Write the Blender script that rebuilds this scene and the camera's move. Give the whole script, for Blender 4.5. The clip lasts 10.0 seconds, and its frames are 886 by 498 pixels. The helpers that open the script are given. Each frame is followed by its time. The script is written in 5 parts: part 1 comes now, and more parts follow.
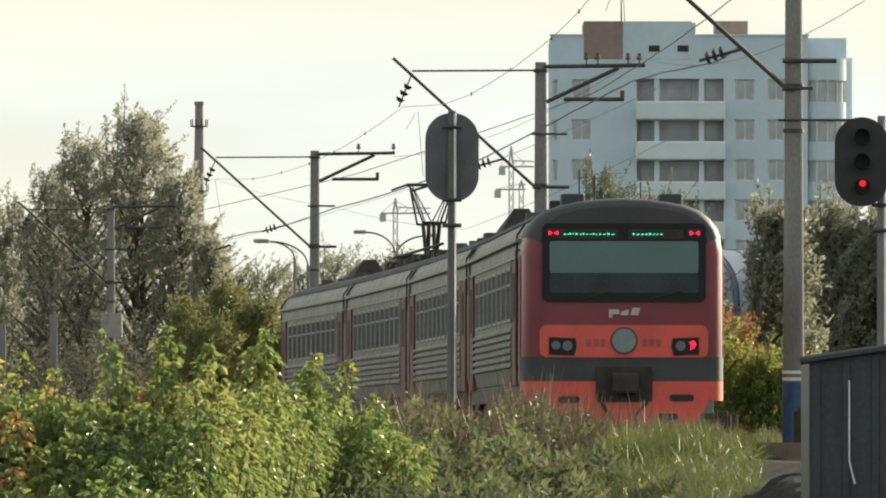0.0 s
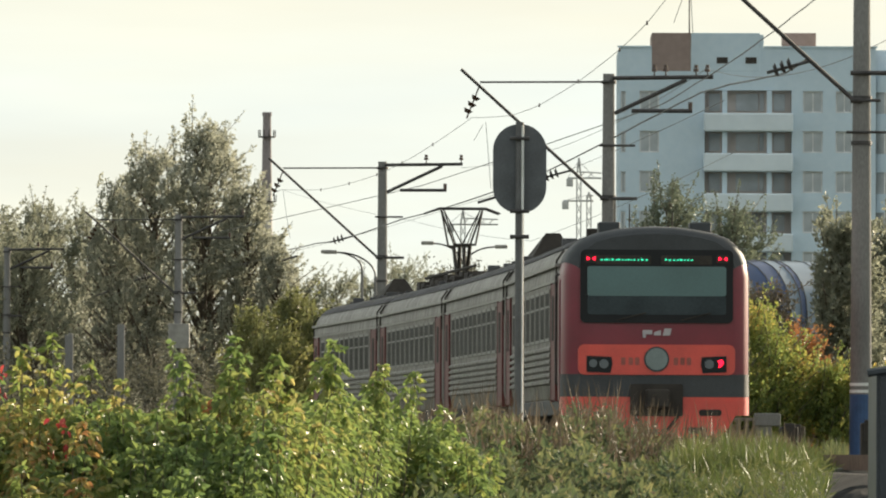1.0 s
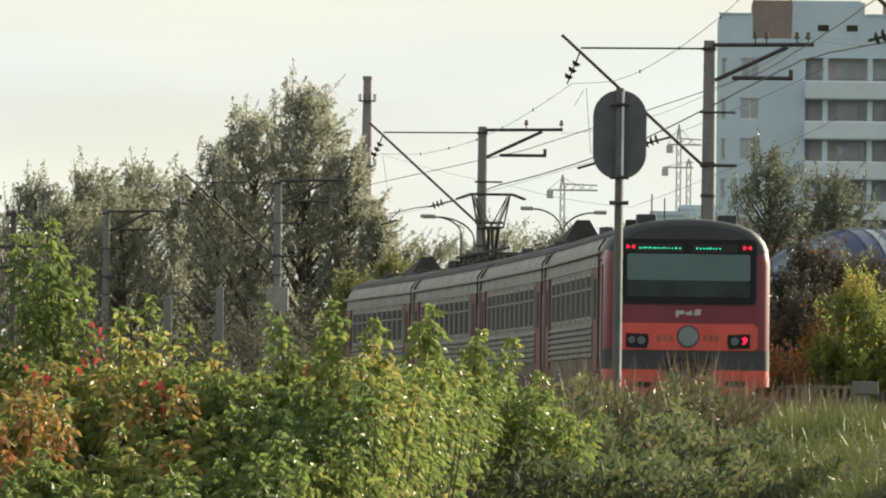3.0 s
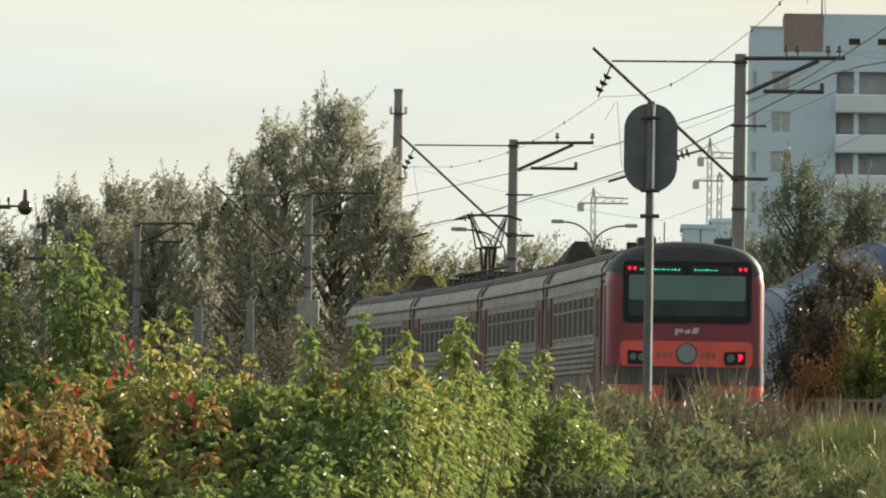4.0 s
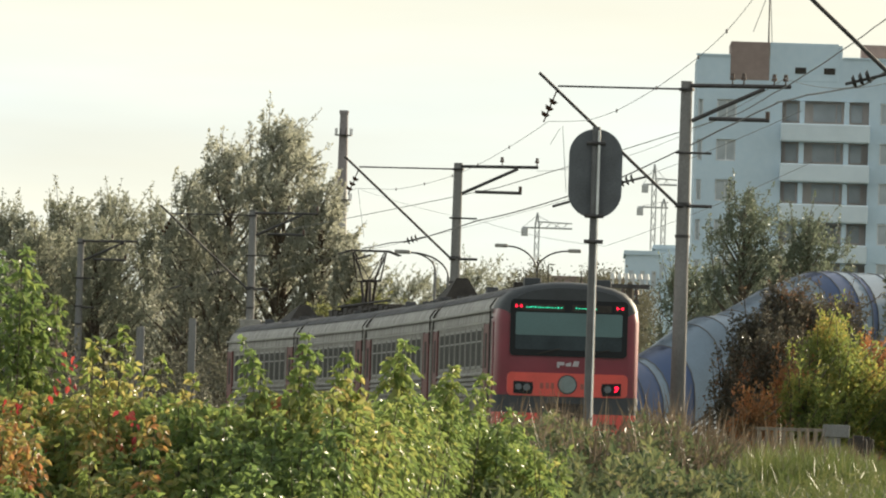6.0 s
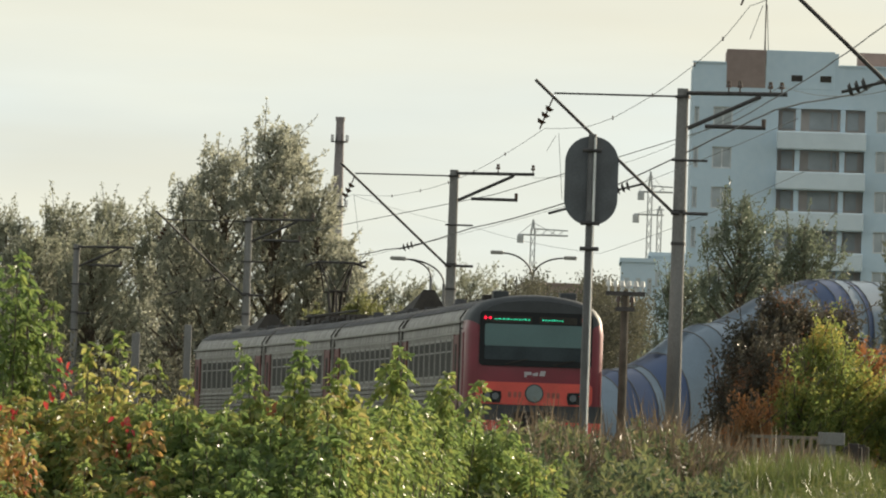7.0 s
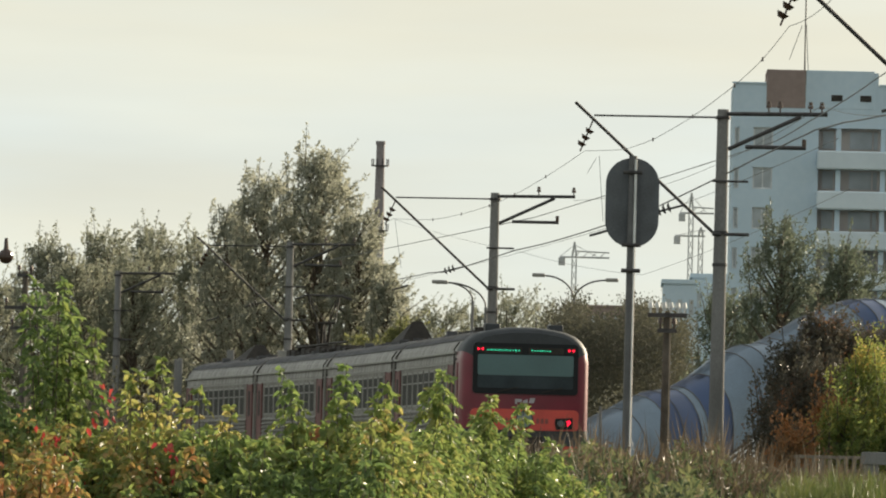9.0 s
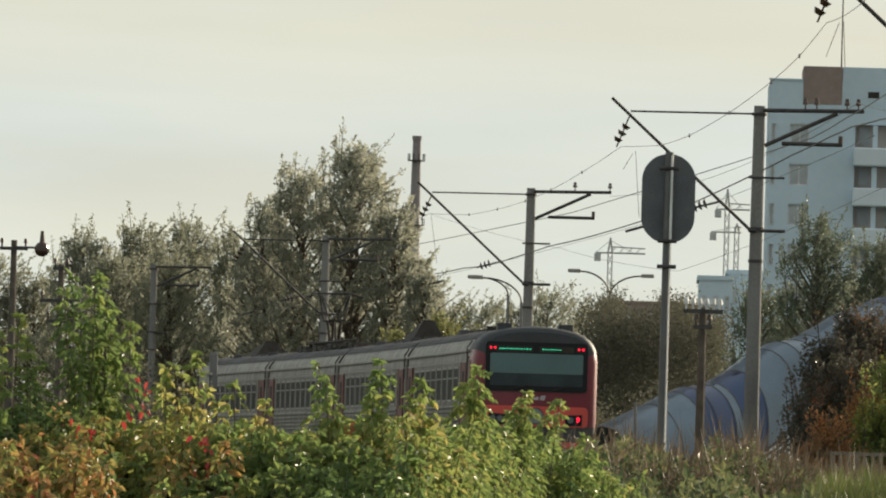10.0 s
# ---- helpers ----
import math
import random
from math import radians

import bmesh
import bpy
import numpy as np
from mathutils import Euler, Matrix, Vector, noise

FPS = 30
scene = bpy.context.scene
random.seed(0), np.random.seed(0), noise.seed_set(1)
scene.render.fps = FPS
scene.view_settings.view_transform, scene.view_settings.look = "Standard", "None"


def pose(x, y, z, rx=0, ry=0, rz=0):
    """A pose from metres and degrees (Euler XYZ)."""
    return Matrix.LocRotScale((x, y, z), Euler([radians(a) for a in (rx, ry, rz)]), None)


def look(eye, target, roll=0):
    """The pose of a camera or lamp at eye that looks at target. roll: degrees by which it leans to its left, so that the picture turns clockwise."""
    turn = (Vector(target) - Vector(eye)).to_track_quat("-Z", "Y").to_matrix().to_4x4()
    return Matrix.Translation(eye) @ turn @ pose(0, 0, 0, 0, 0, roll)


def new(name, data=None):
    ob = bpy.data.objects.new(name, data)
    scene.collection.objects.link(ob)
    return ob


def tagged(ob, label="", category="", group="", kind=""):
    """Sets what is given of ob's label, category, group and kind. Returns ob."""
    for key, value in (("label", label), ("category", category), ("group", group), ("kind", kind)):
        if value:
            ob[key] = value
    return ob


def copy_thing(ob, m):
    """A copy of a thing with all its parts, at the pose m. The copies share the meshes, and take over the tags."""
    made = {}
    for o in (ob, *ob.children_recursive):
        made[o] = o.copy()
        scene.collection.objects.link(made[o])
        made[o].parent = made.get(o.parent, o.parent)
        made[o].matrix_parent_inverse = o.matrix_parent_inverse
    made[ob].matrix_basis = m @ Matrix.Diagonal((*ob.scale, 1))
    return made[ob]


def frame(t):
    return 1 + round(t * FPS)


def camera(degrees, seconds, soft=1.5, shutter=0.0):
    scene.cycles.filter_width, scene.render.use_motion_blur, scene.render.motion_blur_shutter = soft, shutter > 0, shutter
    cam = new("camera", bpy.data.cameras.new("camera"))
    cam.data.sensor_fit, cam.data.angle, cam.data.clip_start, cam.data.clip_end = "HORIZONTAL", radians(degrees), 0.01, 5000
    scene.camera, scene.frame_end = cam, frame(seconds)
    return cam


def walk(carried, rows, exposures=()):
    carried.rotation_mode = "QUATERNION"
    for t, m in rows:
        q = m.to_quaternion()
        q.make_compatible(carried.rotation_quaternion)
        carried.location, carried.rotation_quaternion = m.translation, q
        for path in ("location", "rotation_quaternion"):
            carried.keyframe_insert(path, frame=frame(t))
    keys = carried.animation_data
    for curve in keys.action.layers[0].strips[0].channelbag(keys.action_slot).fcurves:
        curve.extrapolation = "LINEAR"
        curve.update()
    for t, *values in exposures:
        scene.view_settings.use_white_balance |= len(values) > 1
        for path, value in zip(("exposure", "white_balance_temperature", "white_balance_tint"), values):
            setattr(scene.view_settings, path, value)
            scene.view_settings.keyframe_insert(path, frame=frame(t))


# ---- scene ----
EYE = Vector((0, 0, 1.6))          # the eye stands level with the rails
RAIL = 1.6
cam = camera(6.0, 10.0, soft=2.0)
# seconds, turn to the right, tilt, lean (degrees)
AIM = [
    (0, 0.0002, 1.3096, 0.052),
    (0.5, -0.2307, 1.3635, 0.109),
    (1, -0.4575, 1.3844, 0.210),
    (1.5, -0.3021, 1.2884, 0.389),
    (2, -0.6852, 1.1977, 0.421),
    (2.5, -1.0450, 1.1058, 0.598),
    (2.7, -1.0272, 1.1027, 0.660),
    (3.8, -1.4792, 1.3194, 0.848),
    (4, -1.3372, 1.2260, 0.836),
    (4.5, -1.1794, 1.0482, 1.122),
    (5, -0.7959, 0.8160, 1.470),
    (5.5, -0.5800, 0.9390, 1.635),
    (6, -0.9564, 1.3886, 1.751),
    (6.2, -1.0270, 1.3087, 1.611),
    (7.3, -0.9239, 1.4632, 1.992),
    (7.5, -1.1712, 1.1526, 1.764),
    (8, -1.2549, 1.0765, 1.744),
    (8.5, -1.2427, 1.3086, 1.538),
    (9, -1.2143, 1.5856, 1.381),
    (9.5, -1.4114, 1.6953, 1.572),
    (10, -1.4566, 1.5453, 1.666),
]


def aim(turn, tilt, lean):
    a, b = radians(turn), radians(tilt)
    way = Vector((math.sin(a) * math.cos(b), math.cos(a) * math.cos(b), math.sin(b)))
    return look(EYE, EYE + way * 100, lean)


walk(cam, [(t, aim(a, b, c)) for t, a, b, c in AIM],
     exposures=[(0, 0.72), (2.5, 0.66), (4.0, 0.54), (4.5, 0.58), (5.0, 0.75), (5.5, 0.9), (6.0, 0.75), (7.5, 0.5), (8.5, 0.6), (9.0, 0.47), (10, 0.34)])

# ---------------------------------------------------------------- light
SUN_AZ, SUN_EL = radians(43), radians(17)
world = bpy.data.worlds.new("world")
scene.world = world
world.use_nodes = True
wn, wl = world.node_tree.nodes, world.node_tree.links
wn.clear()
sky = wn.new("ShaderNodeTexSky")
sky.sky_type = "NISHITA"
sky.sun_disc = False
sky.sun_elevation, sky.sun_rotation = SUN_EL, SUN_AZ
sky.air_density, sky.dust_density, sky.ozone_density = 1.0, 6.0, 1.0
bg = wn.new("ShaderNodeBackground")
bg.inputs["Strength"].default_value = 0.10
# thin high cloud that whitens the blue
cloud = wn.new("ShaderNodeTexNoise")
cloud.inputs["Scale"].default_value = 9.0
cloud.inputs["Detail"].default_value = 5.0
tc = wn.new("ShaderNodeTexCoord")
mp = wn.new("ShaderNodeMapping")
mp.inputs["Scale"].default_value = (1.0, 1.0, 7.0)
ramp = wn.new("ShaderNodeValToRGB")
ramp.color_ramp.elements[0].position, ramp.color_ramp.elements[0].color = 0.3, (0.76, 0.76, 0.76, 1)
ramp.color_ramp.elements[1].position, ramp.color_ramp.elements[1].color = 0.72, (0.97, 0.97, 0.97, 1)
mixw = wn.new("ShaderNodeMix")
mixw.data_type = "RGBA"
# cream veils with pale blue between them
veil = wn.new("ShaderNodeTexNoise")
veil.inputs["Scale"].default_value, veil.inputs["Detail"].default_value = 6.0, 4.0
tint = wn.new("ShaderNodeValToRGB")
tint.color_ramp.elements[0].position, tint.color_ramp.elements[0].color = 0.38, (0.92, 1.0, 0.945, 1)
tint.color_ramp.elements[1].position, tint.color_ramp.elements[1].color = 0.62, (1.0, 1.0, 0.84, 1)
bright = wn.new("ShaderNodeVectorMath")
bright.operation = "SCALE"
bright.inputs["Scale"].default_value = 6.65
wo = wn.new("ShaderNodeOutputWorld")
wl.new(tc.outputs["Generated"], mp.inputs["Vector"])
wl.new(mp.outputs["Vector"], cloud.inputs["Vector"])
wl.new(mp.outputs["Vector"], veil.inputs["Vector"])
wl.new(veil.outputs["Fac"], tint.inputs["Fac"])
wl.new(tint.outputs["Color"], bright.inputs[0])
wl.new(bright.outputs["Vector"], mixw.inputs["B"])
wl.new(cloud.outputs["Fac"], ramp.inputs["Fac"])
# the haze lies low: it thins out towards the zenith
sep = wn.new("ShaderNodeSeparateXYZ")
thin = wn.new("ShaderNodeMapRange")
thin.inputs["From Min"].default_value, thin.inputs["From Max"].default_value = 0.03, 0.4
thin.inputs["To Min"].default_value, thin.inputs["To Max"].default_value = 1.0, 0.6
mul = wn.new("ShaderNodeMath")
mul.operation = "MULTIPLY"
wl.new(tc.outputs["Generated"], sep.inputs["Vector"])
wl.new(sep.outputs["Z"], thin.inputs["Value"])
wl.new(ramp.outputs["Color"], mul.inputs[0])
wl.new(thin.outputs["Result"], mul.inputs[1])
wl.new(mul.outputs["Value"], mixw.inputs["Factor"])
wl.new(sky.outputs["Color"], mixw.inputs["A"])
wl.new(mixw.outputs["Result"], bg.inputs["Color"])
wl.new(bg.outputs["Background"], wo.inputs["Surface"])
sun = new("sun", bpy.data.lights.new("sun", "SUN"))
sun.data.energy, sun.data.angle, sun.data.color = 5.0, radians(0.6), (1.0, 0.86, 0.64)
sun.matrix_world = look((math.sin(SUN_AZ) * math.cos(SUN_EL) * 50, math.cos(SUN_AZ) * math.cos(SUN_EL) * 50, math.sin(SUN_EL) * 50), (0, 0, 0))


# ---------------------------------------------------------------- materials
def nodes(name):
    m = bpy.data.materials.new(name)
    m.use_nodes = True
    n, l = m.node_tree.nodes, m.node_tree.links
    return m, n, l, n["Principled BSDF"]


def paint(name, color, rough=0.6, metal=0.0, vary=0.25, scale=3.0, bump=0.15, fine=40.0, coat=0.0, dirt=None, stretch=(1, 1, 1)):
    """A surface with broad stains and fine grain, in metres."""
    m, n, l, p = nodes(name)
    tc = n.new("ShaderNodeTexCoord")
    mp = n.new("ShaderNodeMapping")
    mp.inputs["Scale"].default_value = stretch
    l.new(tc.outputs["Object"], mp.inputs["Vector"])
    a = n.new("ShaderNodeTexNoise")
    a.inputs["Scale"].default_value, a.inputs["Detail"].default_value = scale, 6
    b = n.new("ShaderNodeTexNoise")
    b.inputs["Scale"].default_value, b.inputs["Detail"].default_value = fine, 3
    l.new(mp.outputs["Vector"], a.inputs["Vector"])
    l.new(mp.outputs["Vector"], b.inputs["Vector"])
    r = n.new("ShaderNodeValToRGB")
    dark = dirt if dirt else tuple(c * (1 - vary) for c in color)
    r.color_ramp.elements[0].position, r.color_ramp.elements[0].color = 0.32, (*dark, 1)
    r.color_ramp.elements[1].position, r.color_ramp.elements[1].color = 0.6, (*color, 1)
    l.new(a.outputs["Fac"], r.inputs["Fac"])
    mx = n.new("ShaderNodeMix")
    mx.data_type, mx.blend_type = "RGBA", "OVERLAY"
    mx.inputs["Factor"].default_value = min(1, vary * 1.2)
    l.new(r.outputs["Color"], mx.inputs["A"])
    l.new(b.outputs["Fac"], mx.inputs["B"])
    l.new(mx.outputs["Result"], p.inputs["Base Color"])
    p.inputs["Roughness"].default_value, p.inputs["Metallic"].default_value = rough, metal
    p.inputs["Coat Weight"].default_value = coat
    p.inputs["Coat Roughness"].default_value = 0.42
    if bump:
        bp = n.new("ShaderNodeBump")
        bp.inputs["Strength"].default_value, bp.inputs["Distance"].default_value = bump, 0.01
        l.new(b.outputs["Fac"], bp.inputs["Height"])
        l.new(bp.outputs["Normal"], p.inputs["Normal"])
    return m


def glow(name, color, strength):
    m, n, l, p = nodes(name)
    p.inputs["Base Color"].default_value = (*color, 1)
    p.inputs["Emission Color"].default_value = (*color, 1)
    p.inputs["Emission Strength"].default_value = strength
    return m


def leaf_mat(name, stops, rough=0.45, through_light=0.35, scale=0.0):
    """Leaves: each island takes its own colour of the ramp; thin enough to let some light through."""
    m, n, l, p = nodes(name)
    g = n.new("ShaderNodeNewGeometry")
    r = n.new("ShaderNodeValToRGB")
    e = r.color_ramp.elements
    while len(e) < len(stops):
        e.new(0.5)
    for el, (at, c) in zip(e, stops):
        el.position, el.color = at, (*c, 1)
    if scale:
        tc = n.new("ShaderNodeTexCoord")
        a = n.new("ShaderNodeTexNoise")
        a.inputs["Scale"].default_value, a.inputs["Detail"].default_value = scale, 2
        l.new(tc.outputs["Object"], a.inputs["Vector"])
        mm = n.new("ShaderNodeMath")
        mm.operation = "MULTIPLY_ADD"
        mm.inputs[1].default_value, mm.inputs[2].default_value = 1.7, -0.6
        l.new(a.outputs["Fac"], mm.inputs[0])
        ad = n.new("ShaderNodeMath")
        ad.operation = "MULTIPLY_ADD"
        ad.inputs[1].default_value = 0.55
        l.new(g.outputs["Random Per Island"], ad.inputs[0])
        l.new(mm.outputs["Value"], ad.inputs[2])
        l.new(ad.outputs["Value"], r.inputs["Fac"])
    else:
        l.new(g.outputs["Random Per Island"], r.inputs["Fac"])
    l.new(r.outputs["Color"], p.inputs["Base Color"])
    p.inputs["Roughness"].default_value = rough
    t = n.new("ShaderNodeBsdfTranslucent")
    l.new(r.outputs["Color"], t.inputs["Color"])
    mix = n.new("ShaderNodeMixShader")
    mix.inputs["Fac"].default_value = through_light
    l.new(p.outputs["BSDF"], mix.inputs[1])
    l.new(t.outputs["BSDF"], mix.inputs[2])
    l.new(mix.outputs["Shader"], n["Material Output"].inputs["Surface"])
    return m


CONCRETE = paint("pole concrete", (0.24, 0.235, 0.23), 0.9, vary=0.3, scale=1.2, stretch=(1, 1, 0.3))
STEEL = paint("dark steel", (0.09, 0.085, 0.085), 0.6, 0.6, vary=0.35, scale=6)
WIRE = paint("weathered wire", (0.20, 0.20, 0.20), 0.6, 0.5, vary=0.3, scale=6)
RUST = paint("rusty steel", (0.16, 0.09, 0.06), 0.8, 0.3, vary=0.4, scale=5)
PORCELAIN = paint("brown porcelain", (0.07, 0.04, 0.03), 0.25, vary=0.2)
BLUE_BAND = paint("blue paint", (0.035, 0.09, 0.22), 0.6, vary=0.3)
WHITE_BAND = paint("white paint", (0.75, 0.76, 0.76), 0.6, vary=0.25, scale=2)
SIGNAL_BLACK = paint("matt black enamel", (0.03, 0.032, 0.036), 0.65, vary=0.3)
GALVANISED = paint("galvanised steel", (0.13, 0.13, 0.135), 0.42, 0.3, vary=0.3, scale=2)
SIGNAL_GREY = paint("grey enamel", (0.115, 0.125, 0.14), 0.55, vary=0.3, scale=2)
RED_LAMP = glow("red lamp", (1.0, 0.008, 0.04), 1.5)
GREEN_LED = glow("green letters", (0.03, 0.75, 0.4), 0.8)
CRIMSON = paint("crimson paint", (0.19, 0.006, 0.024), 0.4, vary=0.2, scale=1.5, coat=0.5, bump=0.03)
ORANGE = paint("orange red paint", (0.70, 0.062, 0.04), 0.4, vary=0.2, scale=1.5, coat=0.7, bump=0.03)
CAB_GREY = paint("dark grey paint", (0.045, 0.05, 0.056), 0.6, vary=0.3, scale=2, coat=0.05, bump=0.03)
SILVER = paint("dusty silver paint", (0.25, 0.235, 0.21), 0.5, 0.1, vary=0.4, scale=1.6, dirt=(0.085, 0.076, 0.064), stretch=(1, 1.6, 0.35))
ROOF = paint("sooty roof", (0.115, 0.115, 0.122), 0.75, 0.0, vary=0.5, scale=1.6, dirt=(0.06, 0.058, 0.056), stretch=(1, 0.6, 1))
DOOR_RED = paint("faded door red", (0.14, 0.02, 0.02), 0.5, vary=0.3, scale=2)
UNDER = paint("brake dust", (0.045, 0.038, 0.032), 0.85, vary=0.4)
BLACK_GLASS = paint("tinted mask", (0.010, 0.012, 0.015), 0.35, vary=0.1, bump=0)
BLACK_GLASS.node_tree.nodes["Principled BSDF"].inputs["Specular IOR Level"].default_value = 0.25
CAB_GLASS = paint("cab glass with blind", (0.085, 0.165, 0.17), 0.3, vary=0.15, scale=0.8, bump=0, coat=0.2)
CAB_GLASS_LOW = paint("cab glass", (0.055, 0.07, 0.078), 0.25, vary=0.3, scale=1.5, bump=0, coat=0.1)
WINDOW_GLASS = paint("coach glass", (0.05, 0.05, 0.045), 0.5, vary=0.4, scale=1.5, bump=0)
for dull in (WINDOW_GLASS, CAB_GLASS_LOW):
    dull.node_tree.nodes["Principled BSDF"].inputs["Specular IOR Level"].default_value = 0.03
WINDOW_FRAME = paint("coach window frame", (0.34, 0.325, 0.30), 0.5, vary=0.3)
LENS = paint("lamp glass", (0.09, 0.11, 0.125), 0.3, vary=0.1, bump=0, coat=0.8)
BADGE = paint("pale badge", (0.20, 0.25, 0.25), 0.35, vary=0.2)
LETTER = paint("pale lettering", (0.45, 0.42, 0.44), 0.5, vary=0.1)
FACADE = paint("pale facade", (0.56, 0.675, 0.77), 0.9, vary=0.1, scale=0.15, fine=2.0)
BALCONY_WHITE = paint("white parapet", (0.68, 0.76, 0.82), 0.9, vary=0.1, scale=0.3, fine=2.0)
FACADE_BROWN = paint("brown facade", (0.30, 0.23, 0.21), 0.9, vary=0.15, scale=0.2, fine=2.0)
# panes and loggia plaster are lightened to imitate haze over distant houses
HOUSE_GLASS = paint("haze-paled house glass", (0.46, 0.50, 0.53), 0.3, vary=0.3, scale=0.5, bump=0)
ROOM = paint("haze-paled loggia plaster", (0.60, 0.54, 0.51), 0.9, vary=0.2, scale=0.4)
BARK = paint("bark", (0.13, 0.105, 0.08), 0.95, vary=0.5, scale=4, bump=0.4, fine=15)
SHED = paint("dark painted sheet metal", (0.045, 0.055, 0.068), 0.45, 0.2, vary=0.4, scale=1.5, dirt=(0.03, 0.034, 0.04))
WOOD = paint("grey weathered wood", (0.24, 0.21, 0.17), 0.9, vary=0.4, scale=4, stretch=(1, 1, 0.2))
BLUE_SHEET = paint("blue polycarbonate", (0.022, 0.055, 0.15), 0.4, vary=0.25, scale=0.6, coat=0.2, bump=0)
WHITE_SHEET = paint("milky polycarbonate", (0.17, 0.23, 0.30), 0.5, vary=0.35, scale=0.5, coat=0.1, bump=0)
CHIMNEY_RED = paint("chimney brick red", (0.30, 0.265, 0.27), 0.9, vary=0.2, scale=0.3, fine=3)
CHIMNEY_WHITE = paint("chimney white band", (0.62, 0.58, 0.54), 0.9, vary=0.2, scale=0.3, fine=3)
# soil and ballast colours carry the shade that lies on the bank
SOIL = paint("shade-darkened bare soil", (0.024, 0.025, 0.025), 0.95, vary=0.6, scale=2.5, fine=12, bump=0.6)
BALLAST = paint("ballast", (0.036, 0.034, 0.033), 0.95, vary=0.5, scale=2, fine=18, bump=0.8)
GRASS_GROUND = paint("rough meadow", (0.055, 0.065, 0.025), 0.95, vary=0.5, scale=0.4, fine=9, bump=0.6, dirt=(0.03, 0.032, 0.015))

for matt in (SOIL, BALLAST, GRASS_GROUND, ROOF, CONCRETE):
    matt.node_tree.nodes["Principled BSDF"].inputs["Specular IOR Level"].default_value = 0.12
BUSH_LEAF = leaf_mat("maple leaves", [(0.0, (0.125, 0.19, 0.07)), (0.35, (0.17, 0.24, 0.075)), (0.65, (0.235, 0.295, 0.085)), (0.9, (0.34, 0.35, 0.11)), (1.0, (0.46, 0.39, 0.14))], scale=0.9, through_light=0.58, rough=0.36)
AUTUMN_LEAF = leaf_mat("autumn leaves", [(0.0, (0.17, 0.23, 0.06)), (0.35, (0.30, 0.30, 0.09)), (0.65, (0.48, 0.29, 0.10)), (0.9, (0.50, 0.20, 0.09)), (1.0, (0.45, 0.08, 0.07))], scale=0.8, through_light=0.45)
RED_LEAF = leaf_mat("red leaves", [(0.0, (0.45, 0.04, 0.05)), (1.0, (0.55, 0.09, 0.07))])
# tree leaf colours are paled and greyed in place of distance haze
POPLAR_LEAF = leaf_mat("haze-paled poplar leaves", [(0.0, (0.24, 0.25, 0.205)), (0.5, (0.345, 0.355, 0.285)), (1.0, (0.46, 0.46, 0.38))], scale=0.06, through_light=0.64)
DARK_LEAF = leaf_mat("haze-paled tree leaves", [(0.0, (0.205, 0.22, 0.17)), (0.6, (0.295, 0.305, 0.23)), (1.0, (0.39, 0.39, 0.295))], scale=0.05, through_light=0.6)
# darker copy of the tree leaves, with shade put into the colour
SHADY_LEAF = leaf_mat("shade-darkened leaves", [(0.0, (0.07, 0.07, 0.055)), (0.6, (0.11, 0.11, 0.08)), (1.0, (0.17, 0.16, 0.10))], scale=0.2, through_light=0.4, rough=0.7)
YELLOW_LEAF = leaf_mat("yellow green leaves", [(0.0, (0.16, 0.175, 0.08)), (0.6, (0.27, 0.275, 0.105)), (1.0, (0.40, 0.35, 0.14))], scale=0.25, through_light=0.5)
# greyer green, with haze mixed into the colour
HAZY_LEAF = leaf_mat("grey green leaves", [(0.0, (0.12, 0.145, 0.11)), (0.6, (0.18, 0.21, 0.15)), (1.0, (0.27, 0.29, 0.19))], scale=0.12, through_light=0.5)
BROWN_LEAF = leaf_mat("red brown leaves", [(0.0, (0.07, 0.072, 0.055)), (0.65, (0.105, 0.095, 0.07)), (0.9, (0.16, 0.11, 0.07)), (1.0, (0.32, 0.13, 0.06))], scale=0.7, through_light=0.4)
ORANGE_LEAF = leaf_mat("orange leaves", [(0.0, (0.16, 0.11, 0.05)), (0.5, (0.34, 0.17, 0.07)), (1.0, (0.50, 0.20, 0.07))], scale=1.0)
GOLD_LEAF = leaf_mat("yellowing maple leaves", [(0.0, (0.13, 0.18, 0.06)), (0.5, (0.22, 0.27, 0.075)), (0.8, (0.36, 0.34, 0.09)), (1.0, (0.48, 0.31, 0.10))], scale=0.9, through_light=0.6)
WEED_LEAF = leaf_mat("weeds", [(0.0, (0.048, 0.072, 0.042)), (0.4, (0.088, 0.118, 0.058)), (0.7, (0.155, 0.17, 0.075)), (0.9, (0.23, 0.225, 0.10)), (1.0, (0.23, 0.18, 0.12))], scale=1.3, through_light=0.5, rough=0.7)
DRY_WEED = leaf_mat("dry weeds", [(0.0, (0.065, 0.05, 0.032)), (0.6, (0.12, 0.09, 0.06)), (1.0, (0.22, 0.175, 0.12))], scale=0.6)
GRASS_LEAF = leaf_mat("grass", [(0.0, (0.07, 0.105, 0.03)), (0.6, (0.135, 0.165, 0.045)), (1.0, (0.23, 0.215, 0.09))], scale=0.4)


# ---------------------------------------------------------------- mesh helpers
def link(name, bm, material, parent=None, smooth=False):
    me = bpy.data.meshes.new(name)
    bm.to_mesh(me)
    bm.free()
    me.materials.append(material)
    if smooth:
        for poly in me.polygons:
            poly.use_smooth = True
    ob = new(name, me)
    if parent:
        ob.parent = parent
    return ob


def part(name, bm, material, parent, label="", smooth=False):
    return tagged(link(name, bm, material, parent, smooth), label)


def share(ob, parent, m):
    """Another part on the same mesh."""
    o = new(ob.name.split(".")[0], ob.data)
    o.parent = parent
    o.matrix_basis = m
    return o


